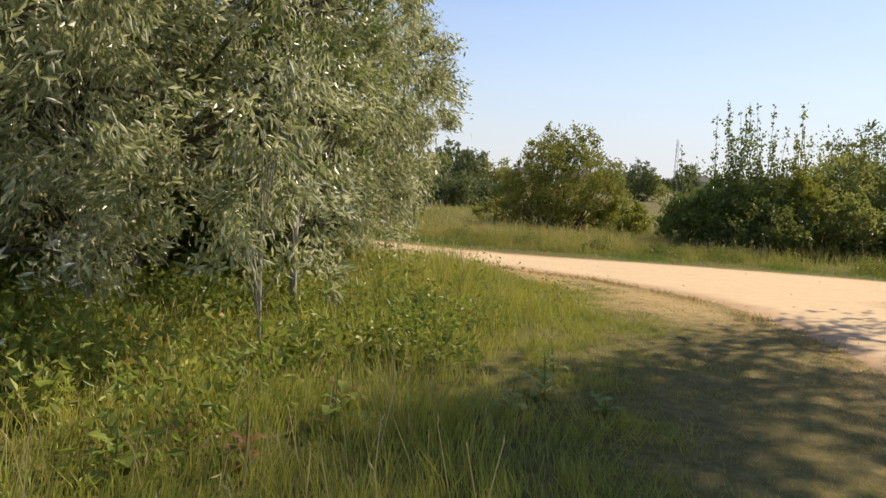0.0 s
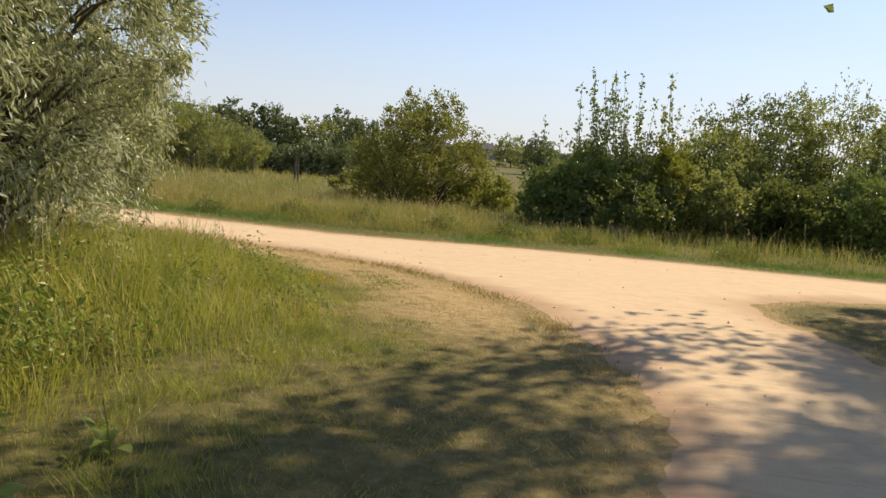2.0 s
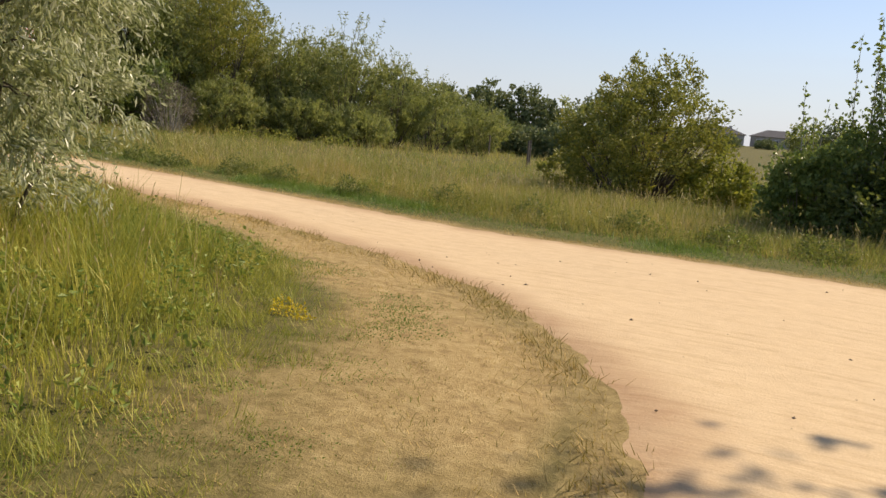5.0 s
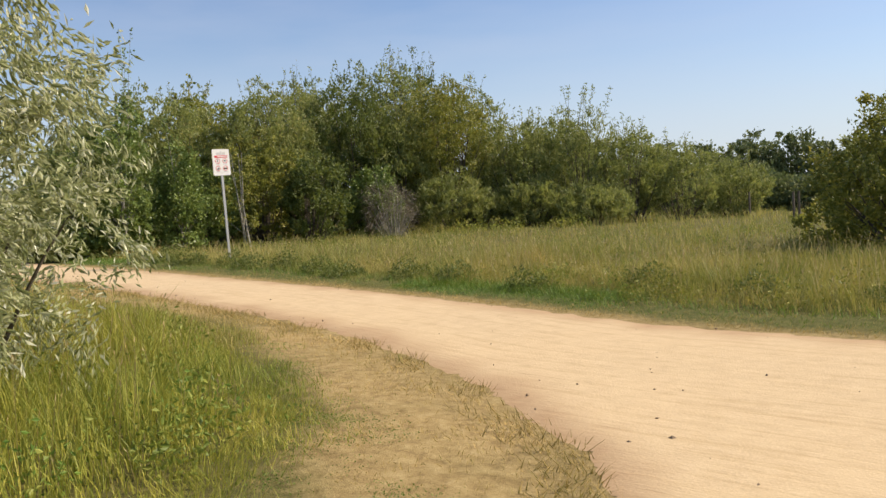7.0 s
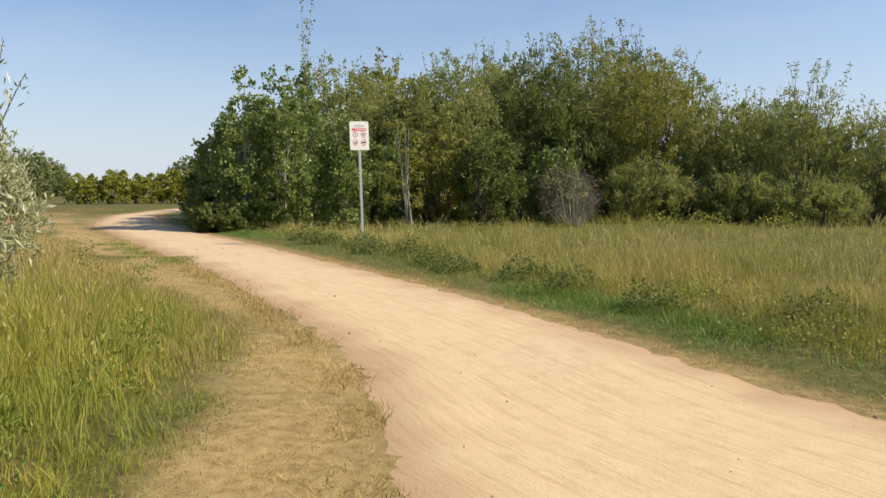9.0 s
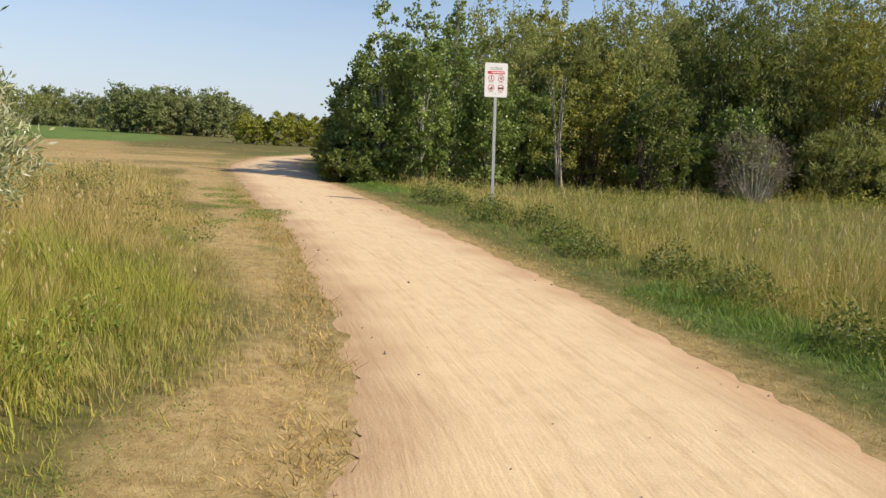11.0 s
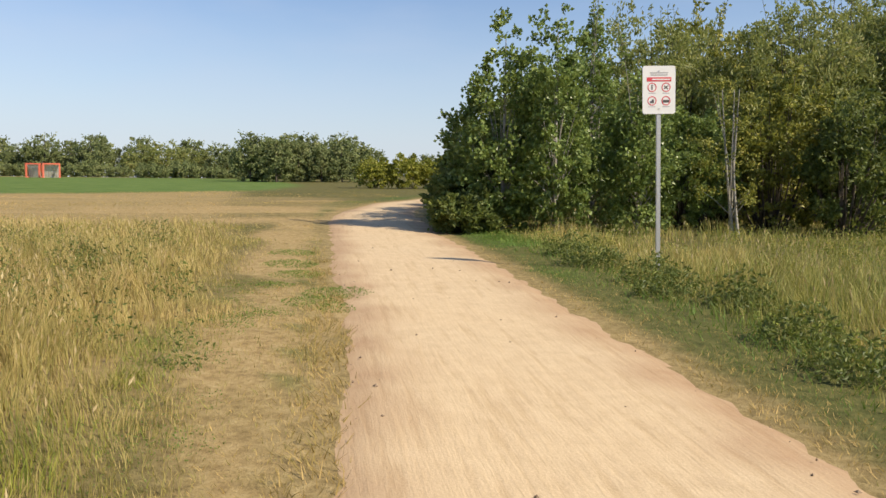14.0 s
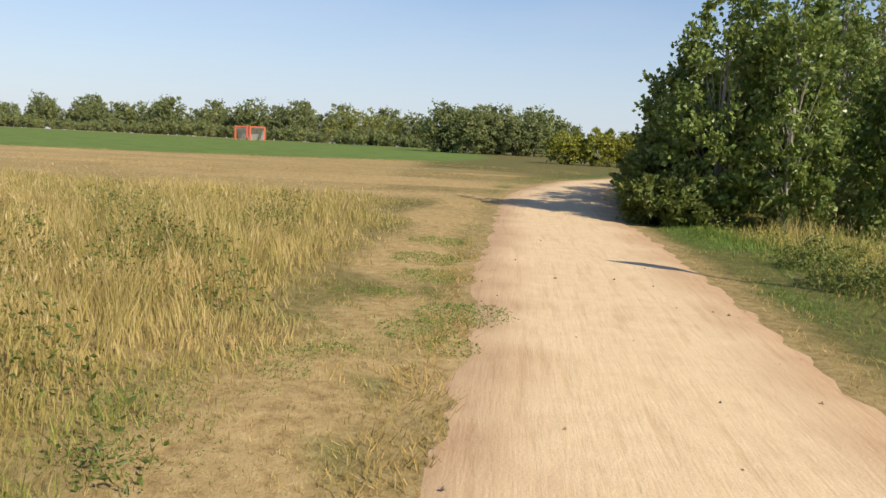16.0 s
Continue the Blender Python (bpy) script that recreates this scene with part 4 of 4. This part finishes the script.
g0 = np.random.default_rng(400)
spots = []
for _ in range(170):
    sx, sy = g0.uniform(-5.5, 0.3), g0.uniform(3.2, 11.5)
    if sx < -0.4 + 0.12 * (sy - 4):
        spots.append((sx, sy, g0.uniform(0.25, 0.5)))
weed_patch("weeds", spots, WEED, "leafy yellow-green weeds and brambles under the willow", 401, 0.085, 1300, 0.55)
weed_patch("tufts", [(-7.85, 18.05, 0.22), (-9.6, 18.95, 0.2), (-10.7, 20.0, 0.42), (-10.2, 19.55, 0.3), (-9.1, 18.7, 0.15), (-12.4, 19.8, 0.4), (-13.5, 19.9, 0.45), (-15, 20.2, 0.4), (-9.7, 19.75, 0.2), (-11.5, 19.4, 0.25)],
           VERGE, "dark green creeping weed tufts on dry ground", 402, 0.022, 6500, 0.07)
weed_patch("field_weeds", [(-10.2, 16.4, 0.5), (-11.6, 16.2, 0.55), (-12.6, 17.2, 0.5), (-9.4, 17.0, 0.35), (-13.8, 15.4, 0.5), (-8.6, 17.6, 0.25), (-11.0, 17.3, 0.45), (-14.6, 16.6, 0.6), (-9.8, 15.6, 0.5), (-12.2, 15.2, 0.6), (-16.0, 15.8, 0.6), (-12.6, 17.1, 0.5), (-12.3, 17.6, 0.4), (-10.5, 18.2, 0.3), (-15.0, 18.1, 0.4), (-7.65, 18.15, 0.2), (-17.2, 18.1, 0.5)], DARKGREEN, "dark green weeds among golden grass", 403, 0.045, 2200, 0.62)
weed_patch("verge_weeds", [(-4.4, 22.9, 0.42), (-3.2, 22.6, 0.4), (-8.6, 24.0, 0.4), (-10.4, 24.1, 0.45), (-7.0, 23.3, 0.4), (0.4, 22.4, 0.5), (4.0, 21.3, 0.5), (5.6, 20.9, 0.5), (7.0, 20.6, 0.5), (2.2, 21.6, 0.4), (10.4, 19.7, 0.5), (-1.4, 21.9, 0.35), (-12.2, 24.3, 0.5), (-9.4, 23.6, 0.4), (-6.0, 22.9, 0.45), (-13.6, 24.6, 0.4)],
           DARKGREEN, "bushy dark weeds along the verge", 404, 0.065, 3600, 0.42)
weed_patch("marsh_plants", [(-13.2, 40, 0.9), (-14.8, 40.2, 0.9), (-11.8, 41, 0.8), (-9.5, 42, 0.9), (-16, 39, 0.8)], FRESH, "bright green leafy plants before the thicket", 405, 0.12, 420, 0.7)


weed_patch("rusty_weeds", [(0.25, 8.0, 0.2), (0.05, 7.7, 0.14), (-1.2, 3.9, 0.16), (-1.9, 6.9, 0.15), (1.0, 9.6, 0.12)], RUST, "rusty red dying weeds in the grass", 407, 0.05, 3200, 0.26)


def broadleaf_weed(x, y, size, seed, mat, label):
    """A rosette of broad drooping leaves, each a folded blade, round a short stem with smaller leaves."""
    g = np.random.default_rng(seed)
    thing = tagged(new("broadleaf_weed"), label, "weed", "broad-leaved weeds in the grass")
    thing.matrix_world = pose(x, y, float(height(x, y)), 0, 0, float(g.uniform(0, 360)))
    part("stem", tube_mesh("stem", [(bend((0, 0, -0.03), (0.02, 0.01, size * 0.7), (0.05, 0.02, size * 1.5), 5), np.linspace(0.007, 0.003, 5))], mat, 5), mat, thing)
    for k in range(9):
        a, l = 2.4 * k + g.normal(0, 0.2), size * g.uniform(0.6, 1.1) * (1 - 0.05 * k)
        d, n = np.array([math.cos(a), math.sin(a), 0.0]), np.array([-math.sin(a), math.cos(a), 0.0])
        V = []
        for u, w in ((0, 0.03), (0.3, 0.2), (0.6, 0.26), (0.85, 0.16), (1.0, 0.01)):
            c = d * l * u * 0.85 + np.array([0.01 * k, 0, 0.02 + 0.1 * size * k + l * (0.75 * u - 0.6 * u * u)])
            V += [c - n * w * l + np.array([0, 0, 0.25 * w * l]), c, c + n * w * l + np.array([0, 0, 0.25 * w * l])]
        F = [(3 * q + e, 3 * q + e + 1, 3 * q + e + 4, 3 * q + e + 3) for q in range(4) for e in (0, 1)]
        part("leaf", mesh_of("leaf", V, F, mat, True), mat, thing)


for k, (bx, by, bs) in enumerate([(-1.42, 3.55, 0.24), (-0.56, 4.4, 0.26), (0.73, 5.5, 0.24), (-0.5, 4.9, 0.2), (0.45, 5.0, 0.18), (-2.1, 4.2, 0.28), (0.9, 6.3, 0.2), (-0.2, 6.3, 0.22), (-1.8, 4.7, 0.26), (1.1, 5.2, 0.16), (-0.9, 3.8, 0.2)]):
    broadleaf_weed(bx, by, bs, 420 + k, RUST if k in (3, 10) else WEED, "withering reddish broad-leaved weed in the grass" if k in (3, 10) else "green broad-leaved weed in the long grass")


def rim_grass():
    x, y, u = scatter(150000, -14, 5.2, 8.5, 21, 411)
    d = road_dist(x, y)
    keep = (~north_of_path(x, y)) & (x < 5) & (d > -0.16) & (d < 0.4) & (u < smooth(0.36, 0.6, vnoise(x, y, 0.55, 61)) * smooth(-0.16, 0.0, d) * smooth(0.4, 0.2, d))
    x, y = x[keep], y[keep]
    g = np.random.default_rng(412)
    blades("rim_grass", x, y, 0.06 * g.uniform(0.5, 1.5, len(x)), 0.008 * g.uniform(0.6, 1.4, len(x)), 1.2, BROWNTUFT, "low brown and olive tufts on the path's rim", 413, short=True)


rim_grass()
forbs = []
for _ in range(760):
    fx, fy = g0.uniform(-17, 16), 19 + 21 * g0.uniform(0, 1) ** 1.6
    if float(road_dist(np.array([fx]), np.array([fy]))[0]) > 1.3 and bool(north_of_path(np.array([fx]), np.array([fy]))[0]):
        forbs.append((fx, fy, g0.uniform(0.15, 0.5)))
weed_patch("meadow_forbs", forbs[::2], OLIVE, "olive-green weeds scattered through the meadow", 414, 0.055, 900, 0.5)
weed_patch("meadow_herbs", forbs[1::2], WEED, "light green herbs scattered through the meadow", 415, 0.05, 800, 0.4)
herbs = [(g0.uniform(-20, -5), g0.uniform(11.5, 18), g0.uniform(0.12, 0.4)) for _ in range(46)]
weed_patch("field_herbs", [h for h in herbs if h[1] < 17.2], OLIVE, "olive weeds among the golden grass", 416, 0.045, 900, 0.36)
tall_herbs, clover = [], []
while len(tall_herbs) < 90:
    hx, hy = g0.uniform(-3.5, 2.0), g0.uniform(6.5, 16.5)
    if 0.25 < float(signed(MOWN, np.array([hx]), np.array([hy]))[0]) < 2.6 and float(signed(PATH, np.array([hx]), np.array([hy]))[0]) > 1.6:
        tall_herbs.append((hx, hy, g0.uniform(0.12, 0.34)))
while len(clover) < 130:
    hx, hy = g0.uniform(-12, 2.6), g0.uniform(8.5, 19.5)
    m = float(signed(MOWN, np.array([hx]), np.array([hy]))[0])
    if -1.1 < m < 0.35 and float(road_dist(np.array([hx]), np.array([hy]))[0]) > 0.9:
        clover.append((hx, hy, g0.uniform(0.12, 0.4)))
weed_patch("tall_herbs", tall_herbs[::2], WEED, "leafy yellow-green herbs in the long grass", 417, 0.06, 1500, 0.5)
weed_patch("green_herbs", tall_herbs[1::2], VERGE, "dark leafy herbs in the long grass", 418, 0.05, 1500, 0.42)
weed_patch("clover", clover, VERGE, "low green clover patches in the mown strip", 419, 0.016, 4200, 0.045)
tagged(weed_patch("yellow_flowers", [(1.55, 12.35, 0.13), (1.75, 12.2, 0.07)], FLOWER, "small clump of yellow wildflowers", 406, 0.032, 12000, 0.2), category="flowers", kind="stuff")


# ---- sign, fence, goal, houses ----
def box(bm, x0, x1, y0, y1, z0, z1, bevel=0.0):
    made = bmesh.ops.create_cube(bm, size=1, matrix=Matrix.LocRotScale(((x0 + x1) / 2, (y0 + y1) / 2, (z0 + z1) / 2), None, (x1 - x0, y1 - y0, z1 - z0)))
    if bevel:
        edges = list({e for v in made["verts"] for e in v.link_edges})
        bmesh.ops.bevel(bm, geom=edges, offset=bevel, segments=2, affect="EDGES")
    return bm


def rounded_plate(w, h, r, y0, y1, cz):
    """An upright plate with rounded corners, facing -y."""
    bm = bmesh.new()
    ring = []
    for cx, cy, a0 in ((w / 2 - r, h / 2 - r, 0), (-w / 2 + r, h / 2 - r, 90), (-w / 2 + r, -h / 2 + r, 180), (w / 2 - r, -h / 2 + r, 270)):
        for s in range(5):
            a = radians(a0 + 22.5 * s)
            ring.append((cx + r * math.cos(a), cy + r * math.sin(a)))
    front = bm.faces.new([bm.verts.new((u, y0, cz + v)) for u, v in ring])
    out = bmesh.ops.extrude_face_region(bm, geom=[front])
    bmesh.ops.translate(bm, verts=[v for v in out["geom"] if isinstance(v, bmesh.types.BMVert)], vec=(0, y1 - y0, 0))
    bmesh.ops.recalc_face_normals(bm, faces=bm.faces)
    return bm


def disc_ring(r0, r1, cx, cz, y0, y1, n=28):
    bm = bmesh.new()
    rows = []
    for r, y in ((r0, y1), (r0, y0), (r1, y0), (r1, y1)):
        rows.append([bm.verts.new((cx + r * math.cos(2 * math.pi * k / n), y, cz + r * math.sin(2 * math.pi * k / n))) for k in range(n)])
    for a, b in zip(rows, rows[1:]):
        for k in range(n):
            bm.faces.new((a[k], a[(k + 1) % n], b[(k + 1) % n], b[k]))
    return bm


def build_sign():
    sx, sy = -11.2, 24.73
    ground_z = float(height(sx, sy))
    sign = tagged(new("park_sign"), "white park notice sign with red pictograms on a steel post", "sign")
    sign.matrix_world = pose(sx, sy, ground_z, 0, -1.6, 75)
    top = 3.25 - ground_z
    cz = top - 0.335
    post = bmesh.new()
    # a U-channel post
    box(post, -0.028, 0.028, 0.0, 0.006, -0.2, top - 0.04)
    box(post, -0.028, -0.022, 0.007, 0.035, -0.2, top - 0.04)
    box(post, 0.022, 0.028, 0.007, 0.035, -0.2, top - 0.04)
    part("post", post, STEEL, sign)
    panel = part("panel", rounded_plate(0.47, 0.66, 0.035, -0.008, -0.003, cz), SIGNWHITE, sign)
    for bz in (0.26, -0.26):
        b = bmesh.new()
        bmesh.ops.create_cone(b, cap_ends=True, segments=8, radius1=0.010, radius2=0.008, depth=0.008, matrix=Matrix.Translation((0, -0.012, cz + bz)) @ Matrix.Rotation(radians(90), 4, "X"))
        part("bolt", b, STEEL, panel)
    part("red_band", box(bmesh.new(), -0.175, 0.175, -0.0105, -0.0082, cz + 0.115, cz + 0.172), SIGNRED, panel, "red warning band")
    part("band_text", box(bmesh.new(), -0.10, 0.16, -0.0125, -0.0108, cz + 0.135, cz + 0.152), SIGNWHITE, panel, "unreadable white lettering")
    for w, z in ((0.13, 0.235), (0.12, 0.205)):
        part("heading", box(bmesh.new(), -w, w, -0.0105, -0.0082, cz + z - 0.008, cz + z + 0.008), GREYPRINT, panel, "unreadable grey heading")
    for px, pz, kind in ((-0.1, 0.035, 0), (0.1, 0.035, 1), (-0.1, -0.15, 2), (0.1, -0.15, 3)):
        part("ring", disc_ring(0.052, 0.064, px, cz + pz, -0.0105, -0.0082), SIGNRED, panel)
        icon = bmesh.new()
        if kind == 0:
            box(icon, px - 0.008, px + 0.008, -0.0115, -0.0085, cz + pz - 0.03, cz + pz + 0.018)
            bmesh.ops.create_cone(icon, cap_ends=True, segments=10, radius1=0.01, radius2=0.01, depth=0.003, matrix=Matrix.Translation((px, -0.010, cz + pz + 0.03)) @ Matrix.Rotation(radians(90), 4, "X"))
        elif kind == 1:
            for a in (40, -40):
                m = bmesh.ops.create_cube(icon, size=1, matrix=Matrix.Translation((px, -0.010, cz + pz)) @ Matrix.Rotation(radians(a), 4, "Y") @ Matrix.Diagonal((0.07, 0.003 + 0.00002 * a, 0.012, 1)))
        elif kind == 2:
            box(icon, px - 0.028, px + 0.028, -0.0115, -0.0085, cz + pz - 0.03, cz + pz - 0.005)
            box(icon, px - 0.002, px + 0.026, -0.0118, -0.0086, cz + pz - 0.004, cz + pz + 0.02)
        else:
            box(icon, px - 0.044, px + 0.044, -0.0115, -0.0085, cz + pz - 0.022, cz + pz + 0.012)
        part("pictogram", icon, SIGNDARK, panel, "dark pictogram")
        part("caption", box(bmesh.new(), px - 0.05, px + 0.05, -0.0105, -0.0082, cz + pz - 0.086, cz + pz - 0.076), GREYPRINT, panel, "unreadable grey caption")


build_sign()


def fence_post():
    bm = bmesh.new()
    bmesh.ops.create_cone(bm, cap_ends=True, segments=9, radius1=0.045, radius2=0.035, depth=1.4, matrix=Matrix.Translation((0, 0, 0.5)))
    for v in bm.verts:
        v.co += Vector((0.012 * math.sin(v.co.z * 5 + v.co.x * 40), 0.01 * math.cos(v.co.z * 4 + v.co.y * 30), 0.02 * math.sin(v.co.x * 60) if v.co.z > 1 else 0))
    me = bpy.data.meshes.new("fence_post")
    bm.to_mesh(me)
    bm.free()
    me.materials.append(POSTWOOD)
    return me


post_mesh = fence_post()
for fx, fy, tilt in ((-3.93, 50.2, 0), (-1.35, 47.5, 2), (-0.9, 43.5, -3)):
    ob = tagged(new("fence_post", post_mesh), "old weathered wooden fence post in the meadow", "fence post", "old fence posts")
    ob.matrix_world = pose(fx, fy, float(height(fx, fy)), tilt, tilt, 30 * fx)


def build_goal(x, y, turn, s):
    goal = tagged(new("soccer_goal"), "orange-red soccer goal with pale netting on the field", "goal")
    goal.matrix_world = pose(x, y, float(height(x, y)), 0, 0, turn)
    w, h, d = 1.6 * s, 1.6, 1.2
    for sx in (-w, w):
        part("upright", box(bmesh.new(), sx - 0.09, sx + 0.09, -0.09, 0.09, -0.05, h, 0.02), GOALRED, goal)
        part("base_bar", box(bmesh.new(), sx - 0.07, sx + 0.07, 0.1, d, 0, 0.12, 0.02), GOALRED, goal)
        b = box(bmesh.new(), sx - 0.06, sx + 0.06, -0.06, 0.06, 0, 1.75, 0.01)
        bmesh.ops.transform(b, matrix=Matrix.Translation((0, d, 0.05)) @ Matrix.Rotation(radians(28), 4, "X"), verts=b.verts)
        part("brace", b, GOALRED, goal)
    part("crossbar", box(bmesh.new(), -w + 0.095, w - 0.095, -0.08, 0.08, h - 0.16, h, 0.02), GOALRED, goal)
    net = bmesh.new()
    for k in range(int(w * 2 / 0.16)):
        u = -w + 0.1 + k * 0.16
        bmesh.ops.create_cube(net, size=1, matrix=Matrix.Translation((u, d * 0.52, h * 0.48)) @ Matrix.Rotation(radians(28), 4, "X") @ Matrix.Diagonal((0.11, 0.02, h * 1.05, 1)))
    for k in range(11):
        v = k / 10
        bmesh.ops.create_cube(net, size=1, matrix=Matrix.Translation((0, d * (1 - v) * 0.96 + 0.05, h * v * 0.94 + 0.05)) @ Matrix.Diagonal((2 * w - 0.2, 0.02, 0.06, 1)))
    part("net", net, NETTING, goal)


build_goal(-100.0, 9.0, 96, 0.5)
build_goal(-101.5, 7.0, 80, 0.42)


def build_house(x, y, w, turn):
    house = tagged(new("house"), "distant suburban house with beige siding and a dark hipped roof", "house", "houses on the skyline")
    house.matrix_world = pose(x, y, float(height(x, y)), 0, 0, turn)
    part("wall", box(bmesh.new(), -w / 2, w / 2, -5, 5, -0.5, 2.9), HOUSEWALL, house)
    bm = bmesh.new()
    lo = [bm.verts.new((sx * (w / 2 + 0.5), sy * 5.5, 2.91)) for sx, sy in ((-1, -1), (1, -1), (1, 1), (-1, 1))]
    hi = [bm.verts.new((sx * w * 0.18, 0, 4.9)) for sx in (-1, 1)]
    for f in ((lo[0], lo[1], hi[1], hi[0]), (lo[2], lo[3], hi[0], hi[1]), (lo[1], lo[2], hi[1]), (lo[3], lo[0], hi[0]), tuple(lo[::-1])):
        bm.faces.new(f)
    roof = part("roof", bm, ROOFING, house)
    part("chimney", box(bmesh.new(), w * 0.2, w * 0.2 + 0.8, 1, 1.8, 3.6, 5.2), HOUSEWALL, roof)
    for k in range(3):
        for z0 in (0.9,):
            u = -w * 0.33 + k * w * 0.33
            win = part("window", box(bmesh.new(), u - 0.75, u + 0.75, -5.06, -5.004, z0, z0 + 1.2), SIGNWHITE, house)
            part("pane", box(bmesh.new(), u - 0.65, u + 0.65, -5.10, -5.065, z0 + 0.1, z0 + 1.1), PANE, win)


for hx, hw in ((24, 14), (40, 13), (57, 15), (75, 14), (94, 13)):
    build_house(hx, 252 + 3 * math.sin(hx), hw, 6 * math.sin(hx * 2))


def build_mast(x, y):
    mast = tagged(new("radio_mast"), "slender lattice radio mast far on the skyline", "mast")
    mast.matrix_world = pose(x, y, float(height(x, y)))
    for k in range(3):
        a = 2.094 * k
        part("leg", tube_mesh("leg", [(np.array([[0.8 * math.cos(a), 0.8 * math.sin(a), -0.5], [0.25 * math.cos(a), 0.25 * math.sin(a), 15.0]]), np.array([0.06, 0.05]))], STEEL, 5), STEEL, mast)
    rungs = []
    for z in np.arange(0.5, 13.5, 1.5):
        r0, r1 = 0.8 - 0.0355 * z, 0.8 - 0.0355 * (z + 1.5)
        for k in range(3):
            a, b = 2.094 * k, 2.094 * (k + 1)
            rungs.append((np.array([[r0 * math.cos(a), r0 * math.sin(a), z], [r1 * math.cos(b), r1 * math.sin(b), z + 1.5]]), np.array([0.025, 0.025])))
    part("bracing", tube_mesh("bracing", rungs, STEEL, 4), STEEL, mast)


build_mast(66, 240)
